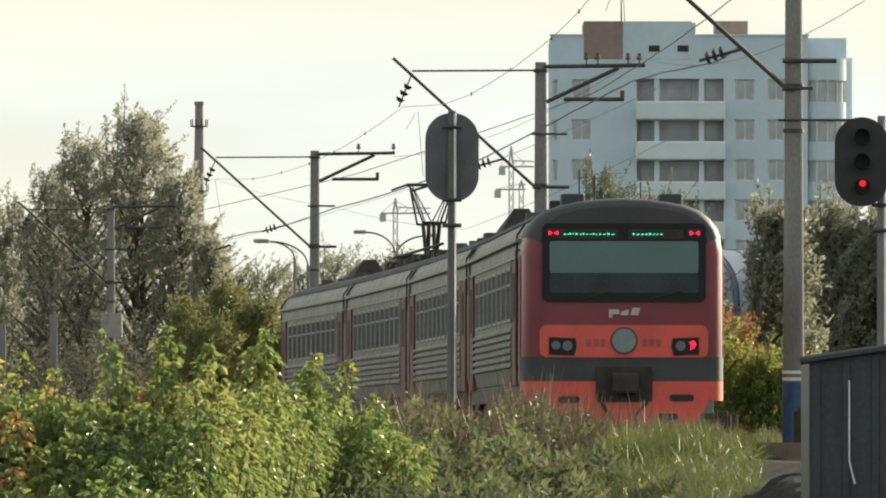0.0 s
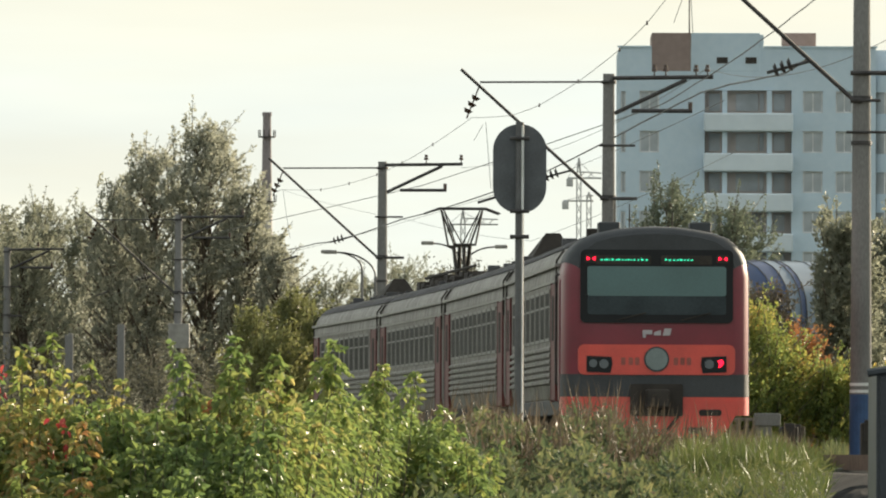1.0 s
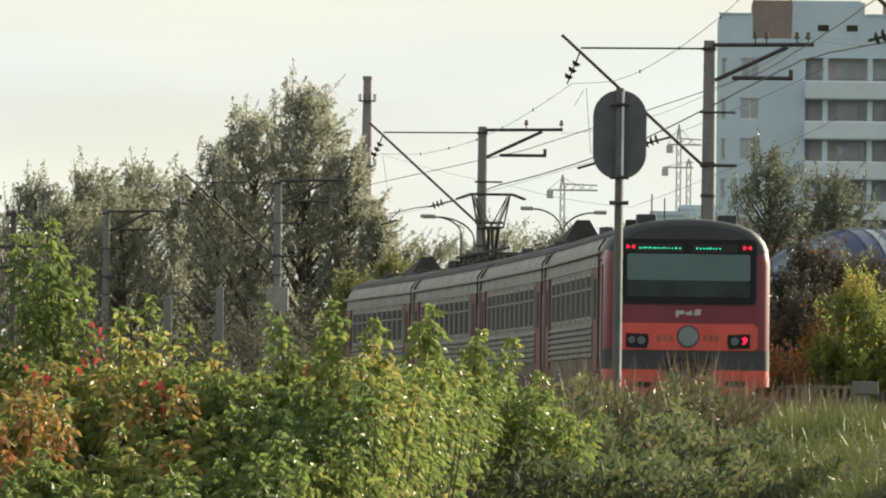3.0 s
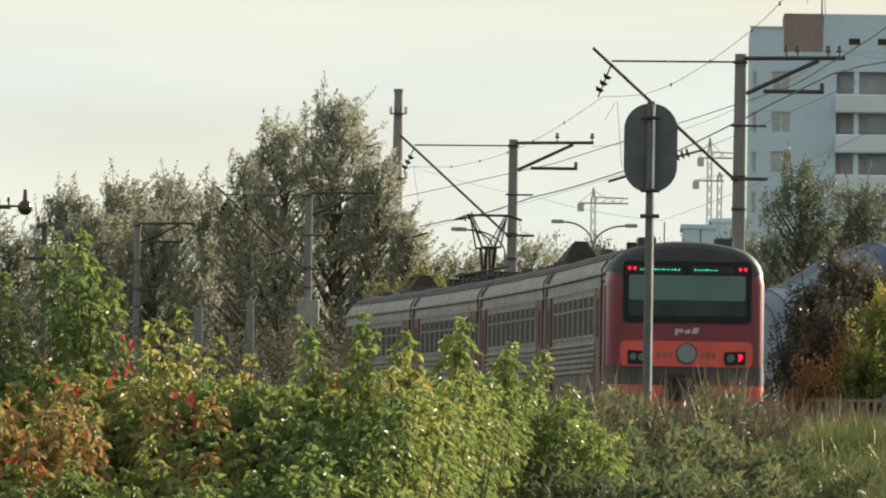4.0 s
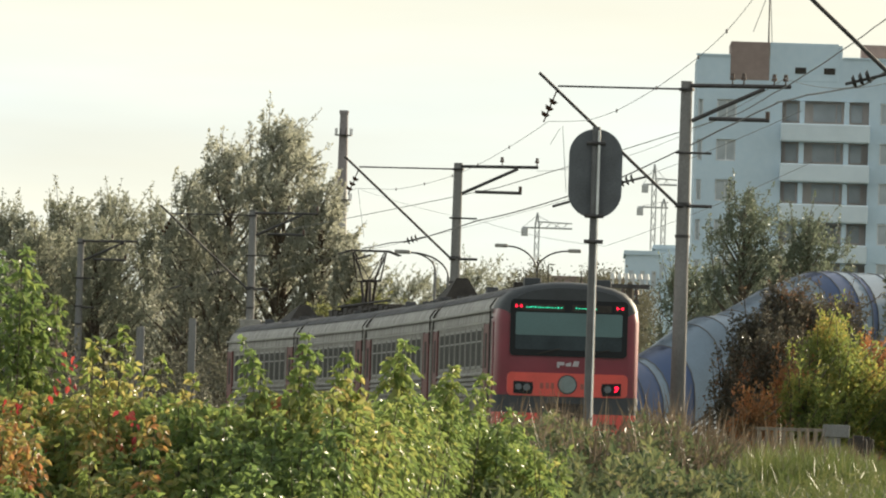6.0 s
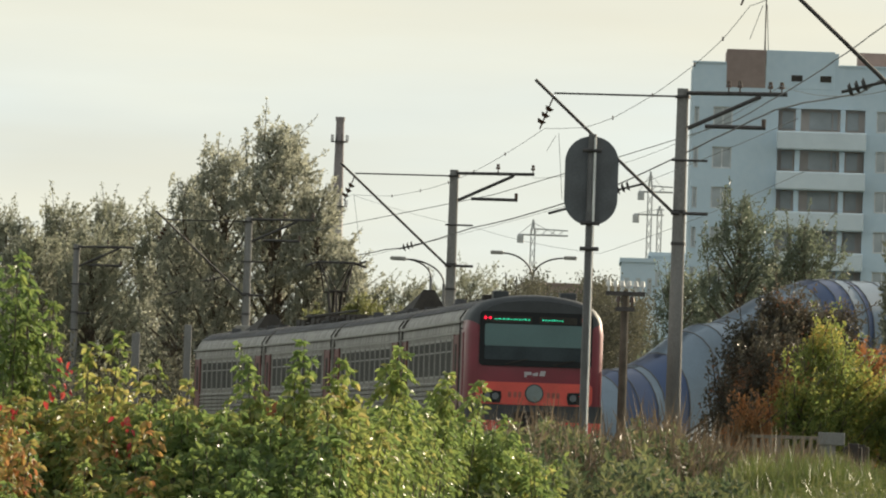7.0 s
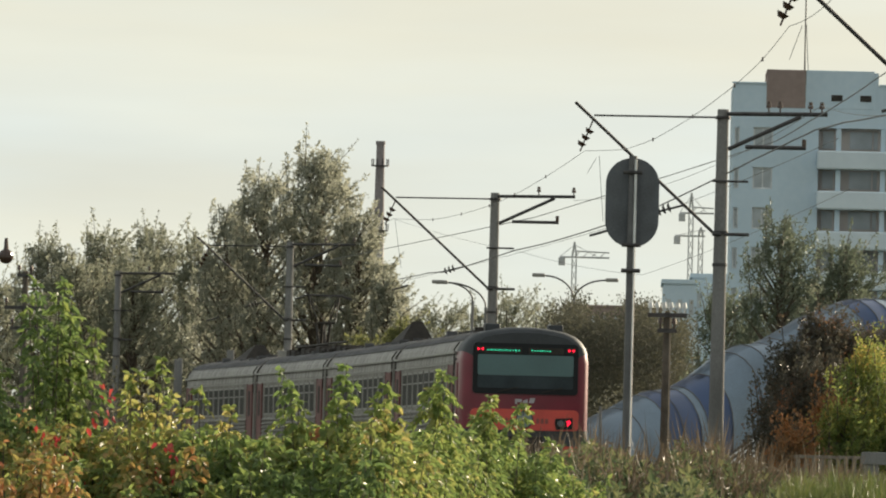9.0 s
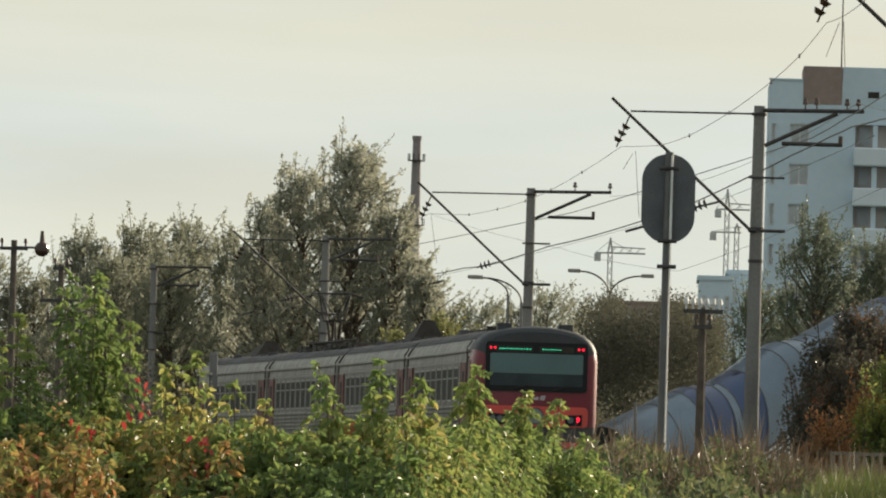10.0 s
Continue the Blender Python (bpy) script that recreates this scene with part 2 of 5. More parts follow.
def empty(name, m, label, category, group="", kind=""):
    ob = new(name)
    ob.matrix_basis = m
    return tagged(ob, label, category, group, kind)


def box(bm, x0, x1, y0, y1, z0, z1, bevel=0.0):
    m = Matrix.Translation(((x0 + x1) / 2, (y0 + y1) / 2, (z0 + z1) / 2)) @ Matrix.Diagonal((x1 - x0, y1 - y0, z1 - z0, 1))
    r = bmesh.ops.create_cube(bm, size=1, matrix=m)
    if bevel:
        edges = {e for v in r["verts"] for e in v.link_edges}
        bmesh.ops.bevel(bm, geom=list(edges), offset=bevel, segments=2, affect="EDGES", profile=0.5)
    return bm


def rod(bm, a, b, r0, r1=None, n=8, caps=True):
    a, b = Vector(a), Vector(b)
    d = b - a
    m = Matrix.Translation((a + b) / 2) @ d.to_track_quat("Z", "Y").to_matrix().to_4x4()
    bmesh.ops.create_cone(bm, cap_ends=caps, segments=n, radius1=r0, radius2=r0 if r1 is None else r1, depth=d.length, matrix=m)
    return bm


def B():
    return bmesh.new()


def mesh_ob(name, verts, faces, material, parent=None, smooth=False):
    me = bpy.data.meshes.new(name)
    me.from_pydata(verts.tolist() if hasattr(verts, "tolist") else verts, [], faces.tolist() if hasattr(faces, "tolist") else faces)
    me.materials.append(material)
    if smooth:
        me.polygons.foreach_set("use_smooth", [True] * len(me.polygons))
    ob = new(name, me)
    if parent:
        ob.parent = parent
    return ob


rng = np.random.default_rng(7)


def leaves(centres, length, width, droop=0.3, spread=1.0, along=None):
    """Six-sided folded leaves about the given places: verts and faces. along: the direction each leaf points."""
    n = len(centres)
    d = rng.normal(size=(n, 3)) * spread
    d[:, 2] -= droop
    if along is not None:
        d += along
    d /= np.linalg.norm(d, axis=1)[:, None]
    s = np.cross(d, rng.normal(size=(n, 3)))
    s /= np.linalg.norm(s, axis=1)[:, None]
    up = np.cross(s, d)
    k = rng.uniform(0.6, 1.3, n)[:, None]
    L, W = d * length * k, s * width * k * 0.5
    fold = up * width * k * 0.22
    v = np.stack([centres, centres + L * 0.4 + W + fold, centres + L - fold * 0.5, centres + L * 0.4 - W + fold], axis=1)
    f = (np.arange(n) * 4)[:, None]
    faces = np.concatenate([f + np.array([[0, 1, 2]]), f + np.array([[0, 2, 3]])])
    return v.reshape(-1, 3), faces


def track_x(y):
    """The line of the track: straight up to 147 m, then bending to the left."""
    y = np.asarray(y, dtype=float)
    k = np.maximum(y, 147.0)
    return 0.75 - 0.0734 * (k - 190) - 0.000447 * (k - 190) ** 2 + 0.035 * np.maximum(147.0 - y, 0)


def track_slope(y):
    y = np.asarray(y, dtype=float)
    return np.where(y < 147, -0.035, -0.0734 - 0.000894 * (y - 190))


def ground_z(x, y):
    """The land: low by the eye, rising to the railway bank."""
    x, y = np.asarray(x, dtype=float), np.asarray(y, dtype=float)
    a = np.clip((y - 92) / 46, 0, 1)
    b = np.clip((4.7 - np.abs(x - track_x(np.clip(y, -60, 520)))) / 2.2, 0, 1)
    z = 1.22 * np.maximum(a * a * (3 - 2 * a), b * b * (3 - 2 * b) * (y < 520))
    far = np.clip((y - 250) / 400, 0, 1)
    return z - 1.2 * far + 0.05 * np.sin(x * 0.9 + y * 0.23) + 0.03 * np.sin(y * 0.7 - x * 0.5)


# ---------------------------------------------------------------- ground and track
ys = np.concatenate([np.linspace(-60, 80, 25), np.linspace(82, 330, 150), np.linspace(340, 1000, 40), np.linspace(1100, 4000, 12)])
xs = np.concatenate([np.linspace(-1500, -60, 14), np.linspace(-50, 40, 110), np.linspace(50, 1500, 14)])
gx, gy = np.meshgrid(xs, ys)
gz = ground_z(gx, gy)
gv = np.stack([gx, gy, gz], -1).reshape(-1, 3)
nx = len(xs)
gi = (np.arange(len(ys) - 1)[:, None] * nx + np.arange(nx - 1)[None, :]).reshape(-1, 1)
tagged(mesh_ob("ground", gv, np.concatenate([gi, gi + 1, gi + nx + 1, gi + nx], 1), GRASS_GROUND, smooth=True), "rough meadow ground rising to a low railway bank", "ground", kind="structure")


def ribbon(name, y0, y1, step, section, z, material):
    """A strip along the track; section: (offset across, height)."""
    yy = np.arange(y0, y1, step)
    sl = track_slope(yy)
    nxv = np.stack([np.ones_like(yy), -sl], 1) / np.sqrt(1 + sl ** 2)[:, None]
    v = []
    for k, y in enumerate(yy):
        for o, h in section:
            v.append((track_x(y) + nxv[k, 0] * o, y + nxv[k, 1] * o, z + h))
    n = len(section)
    f = [(k * n + j, k * n + j + 1, (k + 1) * n + j + 1, (k + 1) * n + j) for k in range(len(yy) - 1) for j in range(n - 1)]
    return mesh_ob(name, v, f, material)


tagged(ribbon("railway_bed", 20, 520, 4, [(-2.7, -0.5), (-1.8, -0.2), (1.8, -0.2), (2.7, -0.5)], RAIL, BALLAST), "grey crushed stone ballast bed of the railway", "ballast", kind="structure")
# trodden bare soil along the near flank of the bank, darkened for the shade on it
random.seed(12)
sv = np.array([(float(track_x(y)) + o, y, float(ground_z(track_x(y) + o, y)) + 0.09 + random.uniform(-0.05, 0.05)) for y in np.linspace(40, 73, 145) for o in np.linspace(-4.9, -2.3, 25)])
sf = [(k * 25 + j, k * 25 + j + 1, k * 25 + j + 26, k * 25 + j + 25) for k in range(144) for j in range(24)]
tagged(mesh_ob("soil_path", sv, sf, SOIL, smooth=True), "trodden bare soil on the railway bank, shade put into its colour", "path", kind="structure")
for side in (-0.76, 0.76):
    tagged(ribbon("rail", 20, 520, 4, [(side - 0.037, -0.18), (side - 0.037, 0), (side + 0.037, 0), (side + 0.037, -0.18)], RAIL, RUST), "rusty steel running rail on the ballast bed", "rail", group="rails of the track", kind="structure")
bm = B()
box(bm, -1.35, 1.35, -0.12, 0.12, -0.22, -0.155, 0.015)
sleeper = link("sleeper", bm, paint("sleeper concrete", (0.25, 0.24, 0.22), 0.95, vary=0.4))
tagged(sleeper, "grey concrete sleeper under the rails", "sleeper", group="sleepers of the track")
for k in range(140):
    y = 100 + k * 0.62
    m = Matrix.Translation((track_x(y), y, RAIL)) @ Matrix.Rotation(-math.atan(float(track_slope(y))), 4, "Z")
    if k:
        copy_thing(sleeper, m)
    else:
        sleeper.matrix_basis = m

# ---------------------------------------------------------------- electric train
HALF = [(1.60, 0.92), (1.70, 1.05), (1.74, 1.3), (1.74, 3.3), (1.70, 3.55), (1.64, 3.71), (1.53, 3.86), (1.36, 4.00), (1.10, 4.10), (0.76, 4.17), (0.4, 4.215), (0, 4.23)]
PROFILE = HALF + [(-x, z) for x, z in HALF[-2::-1]]
CAR = 19.9


def loft(bm, sections):
    """Joins closed sections of equal count."""
    rings = [[bm.verts.new(p) for p in s] for s in sections]
    n = len(rings[0])
    for a, b in zip(rings, rings[1:]):
        for j in range(n):
            bm.faces.new((a[j], a[(j + 1) % n], b[(j + 1) % n], b[j]))
    bm.faces.new(rings[0])
    bm.faces.new(rings[-1][::-1])
    bmesh.ops.recalc_face_normals(bm, faces=bm.faces)
    return bm


def strip(bm, y0, y1, pts):
    """An open sheet along y through the cross points."""
    a = [bm.verts.new((x, y0, z)) for x, z in pts]
    b = [bm.verts.new((x, y1, z)) for x, z in pts]
    for j in range(len(pts) - 1):
        bm.faces.new((a[j], a[j + 1], b[j + 1], b[j]))
    return bm


def plate(bm, outline, y, thick):
    """An upright plate in the xz plane, its face at y towards the viewer, going back by thick."""
    a = [bm.verts.new((x, y, z)) for x, z in outline]
    b = [bm.verts.new((x, y + thick, z)) for x, z in outline]
    n = len(a)
    bm.faces.new(a)
    bm.faces.new(b[::-1])
    for j in range(n):
        bm.faces.new((a[j], b[j], b[(j + 1) % n], a[(j + 1) % n]))
    bmesh.ops.recalc_face_normals(bm, faces=bm.faces)
    return bm


def round_rect(cx, cz, w, h, r, n=5):
    out = []
    for sx, sz, a0 in ((1, 1, 0), (-1, 1, 90), (-1, -1, 180), (1, -1, 270)):
        for k in range(n + 1):
            a = radians(a0 + 90 * k / n)
            out.append((cx + sx * (w / 2 - r) + r * math.cos(a), cz + sz * (h / 2 - r) + r * math.sin(a)))
    return out


def disc(cx, cz, r, n=24):
    return [(cx + r * math.cos(2 * math.pi * k / n), cz + r * math.sin(2 * math.pi * k / n)) for k in range(n)]


SHARED = {}


def coach(cab, power, scoop=0.0):
    """One coach, its middle at the origin on the rails, the near end towards -y."""
    label = "red and grey electric train driving coach with lit tail lamps" if cab else (
        "silver ribbed electric train coach with a raised pantograph" if power else "silver ribbed electric train coach with dark red doors")
    car = empty("train_coach", Matrix(), label, "train", "coaches of the train")
    h = CAR / 2
    y0, y1 = (-h + 1.5 if cab else -h), h
    prof = [(x, z) for x, z in PROFILE]
    part("body", loft(B(), [[(x, y0, z) for x, z in prof], [(x, y1, z) for x, z in prof]]), SILVER, car, "dusty silver body shell")
    part("roof", strip(B(), y0 - 0.02, y1 + 0.02, [(x * 1.012, z + 0.015) for x, z in HALF[6:]] + [(-x * 1.012, z + 0.015) for x, z in HALF[6:-1][::-1]]), ROOF, car, "sooty grey curved roof")
    bm = B()
    for k in range(12):
        yk = y0 + 0.8 + k * (y1 - y0 - 1.6) / 11
        strip(bm, yk - 0.03, yk + 0.03, [(x * 1.02, z + 0.035) for x, z in HALF[5:]] + [(-x * 1.02, z + 0.035) for x, z in HALF[5:-1][::-1]])
    part("roof_seams", bm, ROOF, car)
    for s in (-1, 1):
        bm = B()
        box(bm, min(s * 1.70, s * 1.80), max(s * 1.70, s * 1.80), y0, y1, 3.50, 3.56)
        part("gutter", bm, WINDOW_FRAME, car, "pale roof gutter")
        bm = B()
        box(bm, min(s * 1.73, s * 1.765), max(s * 1.73, s * 1.765), y0, y1, 3.22, 3.27)
        part("rain_strip", bm, WINDOW_FRAME, car)
    # doors near both ends
    door_y = [(-h + 2.6) if cab else (-h + 1.15), h - 1.15]
    if "door" not in SHARED:
        bm = B()
        box(bm, -0.03, 0.03, -0.62, 0.62, 1.0, 3.2, 0.02)
        SHARED["door"] = bm
        me = bpy.data.meshes.new("door")
        bm.to_mesh(me)
        bm.free()
        me.materials.append(DOOR_RED)
        SHARED["door"] = me
        bm = B()
        plate(bm, round_rect(0, 2.55, 0.42, 0.85, 0.08), -0.01, 0.02)
        bmesh.ops.rotate(bm, verts=bm.verts, cent=(0, 0, 0), matrix=Matrix.Rotation(radians(90), 3, "Z"))
        me = bpy.data.meshes.new("door_window")
        bm.to_mesh(me)
        bm.free()
        me.materials.append(WINDOW_GLASS)
        SHARED["door_window"] = me
    for s in (-1, 1):
        for yd in door_y:
            d = new("door", SHARED["door"])
            d.parent = car
            d.location = (s * 1.745, yd, 0)
            tagged(d, "dark red sliding door")
            w = new("door_window", SHARED["door_window"])
            w.parent = d
            w.location = (s * 0.032, 0, 0)
            for e in (-0.72, 0.72):
                bm = B()
                box(bm, -0.035, 0.035, -0.05, 0.05, 0.98, 3.22)
                p = part("door_post", bm, DOOR_RED, car)
                p.location = (s * 1.745, yd + e, 0)
    # windows
    w0, w1 = door_y[0] + 1.35, door_y[1] - 1.35
    n = 8 if cab else 10
    pitch = (w1 - w0) / n
    for s in (-1, 1):
        for k in range(n):
            key = "win%d" % n
            if key not in SHARED:
                bm = B()
                ww = pitch * 0.86
                for a in (((-ww / 2, -ww / 2 + 0.07), (2.14, 3.12)), ((ww / 2 - 0.07, ww / 2), (2.14, 3.12)), ((-ww / 2, ww / 2), (2.14, 2.2)), ((-ww / 2, ww / 2), (3.06, 3.12)), ((-ww / 2, ww / 2), (2.78, 2.82))):
                    box(bm, -0.02, 0.03, a[0][0], a[0][1], a[1][0], a[1][1])
                me = bpy.data.meshes.new("window")
                bm.to_mesh(me)
                bm.free()
                me.materials.append(WINDOW_FRAME)
                bm = B()
                box(bm, -0.01, 0.012, -ww / 2 + 0.06, ww / 2 - 0.06, 2.19, 3.07)
                mg = bpy.data.meshes.new("pane")
                bm.to_mesh(mg)
                bm.free()
                mg.materials.append(WINDOW_GLASS)
                SHARED[key] = (me, mg)
            me, mg = SHARED[key]
            o = new("window", me)
            o.parent = car
            o.location = (s * 1.745, w0 + (k + 0.5) * pitch, 0)
            g = new("pane", mg)
            g.parent = o
        for k in range(6):
            z = 1.36 + k * 0.125
            bm = B()
            rod(bm, (s * 1.745, w0 - 0.4, z), (s * 1.745, w1 + 0.4, z), 0.052, n=6)
            part("rib", bm, SILVER, car)
        bm = B()
        box(bm, min(s * 1.6, s * 1.71), max(s * 1.6, s * 1.71), y0 + 0.3, y1 - 0.3, 0.72, 1.02, 0.02)
        part("sill_panel", bm, CAB_GREY if cab else UNDER, car)
    # running gear
    bm = B()
    box(bm, -1.3, 1.3, -h + 1.0, h - 0.6, 0.72, 0.98)
    for k in range(5):
        yk = -4 + k * 1.9
        box(bm, -1.45, 1.45, yk, yk + 1.3, 0.38, 0.8, 0.03)
    part("underframe", bm, UNDER, car, "dusty black underfloor boxes")
    for yb in (-h + 3.7, h - 3.2):
        bm = B()
        for s in (-1, 1):
            box(bm, s * 1.05 - 0.08, s * 1.05 + 0.08, yb - 1.9, yb + 1.9, 0.42, 0.66, 0.03)
            for e in (-1.3, 1.3):
                box(bm, s * 1.08 - 0.1, s * 1.08 + 0.1, yb + e - 0.18, yb + e + 0.18, 0.3, 0.62, 0.03)
        bogie = part("bogie", bm, UNDER, car)
        for e in (-1.3, 1.3):
            bm = B()
            for s in (-0.78, 0.78):
                rod(bm, (s - 0.06, yb + e, 0.475), (s + 0.06, yb + e, 0.475), 0.475, n=20)
            rod(bm, (-0.8, yb + e, 0.475), (0.8, yb + e, 0.475), 0.09)
            part("wheelset", bm, UNDER, bogie)
    # pipes, boxes and hatches along the roof edge
    random.seed(3 + int(cab) + 2 * int(power))
    for k in range(7):
        yk, xk, hk = y0 + 1.2 + k * 2.6 + random.uniform(-0.5, 0.5), random.choice((-1.0, -0.8, 0.8)), random.uniform(0.08, 0.2)
        bm = B()
        box(bm, xk - 0.14, xk + 0.14, yk, yk + random.uniform(0.2, 0.6), 3.98, 4.08 + hk, 0.02)
        part("roof_hatch", bm, random.choice((UNDER, ROOF)), car)
    for e in (y0 + 0.25, y1 - 0.25):
        bm = B()
        rod(bm, (-1.76, e, 2.9), (-1.76, e, 3.62), 0.02, n=6)
        rod(bm, (-1.76, e, 3.62), (-1.62, e, 3.82), 0.02, n=6)
        part("cable_drop", bm, UNDER, car)
    # inter-coach bellows at the far end
    bm = B()
    for k in range(4):
        box(bm, -0.75, 0.75, h + 0.03 + k * 0.15, h + 0.14 + k * 0.15, 0.95, 3.35, 0.03)
    part("gangway_bellows", bm, UNDER, car)
    # roof gear
    if power:
        bm = B()
        for k in range(12):
            yk = -h + 1.2 + k * 1.45
            hh = 0.06 + 0.06 * ((k * 7) % 3)
            box(bm, -0.95, 0.95, yk, yk + 1.05, 4.1, 4.18 + hh, 0.03)
        for s in (-0.9, 0.9):
            rod(bm, (s, -h + 1, 4.42), (s, h - 4, 4.42), 0.035)
        part("roof_gear", bm, UNDER, car, "sooty black roof boxes and bus bars")
        yp = h - 4.2
        bm = B()
        box(bm, -0.8, 0.8, yp - 0.9, yp + 0.9, 4.42, 4.5)
        for sx in (-0.7, 0.7):
            for sy in (-0.7, 0.7):
                rod(bm, (sx, yp + sy, 4.15), (sx, yp + sy, 4.45), 0.07)
        base = part("pantograph_base", bm, UNDER, car)
        for s in (-1, 1):
            for a in (-0.9, 0.9):
                part("lower_arm", rod(B(), (s * 0.1, yp + a / 3, 4.5), (s * 0.13, yp + a, 5.25), 0.05), UNDER, car)
                part("upper_arm", rod(B(), (s * 0.27, yp + a, 5.25), (s * 0.52, yp, 6.14), 0.026), UNDER, car)
                part("stay_rod", rod(B(), (s * 0.06, yp + a, 5.25), (s * 0.46, yp, 6.14), 0.016), UNDER, car)
        for a in (-0.9, 0.9):
            part("knee_bar", rod(B(), (-0.28, yp + a, 5.25), (0.28, yp + a, 5.25), 0.03), UNDER, car)
        bm = B()
        for a in (-0.25, 0.25):
            rod(bm, (-0.6, yp + a, 6.18), (0.6, yp + a, 6.18), 0.03)
            for s in (-1, 1):
                rod(bm, (s * 0.6, yp + a, 6.18), (s * 0.95, yp + a, 6.05), 0.025)
        part("pantograph_head", bm, STEEL, car)
    elif not cab:
        bm = B()
        yw = scoop
        v = [bm.verts.new(p) for p in ((-0.6, yw, 4.1), (0.6, yw, 4.1), (0.5, yw + 5.0, 4.12), (-0.5, yw + 5.0, 4.12), (-0.16, yw + 0.25, 4.86 - 0.04 * yw), (0.16, yw + 0.25, 4.86 - 0.04 * yw))]
        for f in ((0, 1, 5, 4), (1, 2, 5), (0, 4, 3), (4, 5, 2, 3), (0, 3, 2, 1)):
            bm.faces.new([v[k] for k in f])
        part("air_scoop", bm, UNDER, car, "sooty wedge shaped air scoop")
    if not power:
        for k in range(5):
            bm = B()
            rod(bm, (0, -h + 9 + k * 2, 4.15), (0, -h + 9 + k * 2, 4.36), 0.16, 0.2, n=12)
            part("roof_vent", bm, ROOF, car)
    if cab:
        front(car, -h)
    return car


ROUNDING = [(0.83, 0.05, 0.0), (0.875, 0.03, 0.02), (0.92, 0.016, 0.06), (0.96, 0.007, 0.14), (0.985, 0.002, 0.25), (1.0, 0, 0.42)]


def front(car, yf):
    """The driving cab, its face at yf."""
    def scaled(s, dz, y):
        return [(x * s, y, 0.92 + (z - 0.92) * (1 - dz)) for x, z in PROFILE]
    secs = [scaled(k, dz, yf + dy) for k, dz, dy in ROUNDING] + [scaled(1.0, 0, yf + 1.5)]

    def wrap(name, z0, z1, material, label):
        """A painted band that goes round the corners of the cab."""
        plan = [(1.752, yf + 0.9)] + [(1.74 * k + 0.012, yf + dy - 0.012) for k, dz, dy in ROUNDING[::-1]]
        plan = plan + [(-x, y) for x, y in plan[::-1]]
        bm = B()
        low, high = [bm.verts.new((x, y, z0)) for x, y in plan], [bm.verts.new((x, y, z1)) for x, y in plan]
        for j in range(len(plan) - 1):
            bm.faces.new((low[j], low[j + 1], high[j + 1], high[j]))
        return part(name, bm, material, car, label, smooth=True)
    part("cab", loft(B(), secs), CRIMSON, car, "glossy crimson cab shell", smooth=True)
    cap = [[(x * 1.006, y, z + 0.008) for (x, y, z) in s[4:-4]] for s in secs]
    bm = B()
    rings = [[bm.verts.new((x, y - (0.012 if k == 0 else 0), z)) for x, y, z in s] for k, s in enumerate(cap)]
    for a, b in zip(rings, rings[1:]):
        for j in range(min(len(a), len(b)) - 1):
            bm.faces.new((a[j], a[j + 1], b[j + 1], b[j]))
    bm.faces.new(rings[0])
    part("cab_roof", bm, CAB_GREY, car, "dark grey cab roof", smooth=True)
    y = yf
    part("brow", plate(B(), [(-1.46, 3.45), (-1.40, 3.66), (-1.28, 3.82), (-1.10, 3.94), (-0.8, 4.02), (-0.4, 4.065), (0, 4.08), (0.4, 4.065), (0.8, 4.02), (1.10, 3.94), (1.28, 3.82), (1.40, 3.66), (1.46, 3.45)], y - 0.03, 0.05), CAB_GREY, car)
    mask = part("windscreen_mask", plate(B(), round_rect(0, 3.11, 2.84, 1.36, 0.1), y - 0.045, 0.05), BLACK_GLASS, car, "black glossy windscreen surround")
    part("windscreen", plate(B(), round_rect(0, 3.205, 2.58, 0.55, 0.05), y - 0.06, 0.02), CAB_GLASS, mask, "grey green glass with a lowered blind")
    part("windscreen_lower", plate(B(), round_rect(0, 2.755, 2.58, 0.34, 0.05), y - 0.058, 0.02), CAB_GLASS_LOW, mask)
    for s in (-0.75, 0.45):
        part("wiper", rod(B(), (s, y - 0.08, 2.48), (s + 0.55, y - 0.08, 2.62), 0.012), UNDER, mask)
    for cx, w in ((-0.62, 1.02), (0.55, 0.95)):
        dis = part("display", plate(B(), round_rect(cx, 3.6, w, 0.17, 0.03), y - 0.062, 0.02), UNDER, mask, "dark destination display")
        bm = B()
        random.seed(int(cx * 10))
        xk = cx - w * 0.42
        while xk < cx + w * (0.42 if cx < 0 else 0.12):
            ww = random.uniform(0.015, 0.045)
            plate(bm, [(xk, 3.585), (xk, 3.585 + random.choice((0.02, 0.04))), (xk + ww, 3.615), (xk + ww, 3.59)], y - 0.066, 0.003)
            xk += ww + random.uniform(0.012, 0.04)
        tagged(part("lit_text", bm, GREEN_LED, dis, "glowing green letters"), kind="stuff")
    for s in (-1, 1):
        lamp = part("upper_lamp", plate(B(), round_rect(s * 1.225, 3.62, 0.24, 0.15, 0.04), y - 0.065, 0.02), UNDER, mask)
        bm = B()
        for e in (-1, 1):
            plate(bm, [(s * 1.225 + e * 0.012, 3.62), (s * 1.225 + e * 0.075, 3.665), (s * 1.225 + e * 0.085, 3.62), (s * 1.225 + e * 0.075, 3.585)], y - 0.075, 0.01)
        part("red_light", bm, RED_LAMP, lamp, "lit red tail light")
    band = part("orange_band", plate(B(), round_rect(0, 1.75, 2.92, 0.56, 0.12), y - 0.035, 0.05), ORANGE, car, "orange red nose panel")
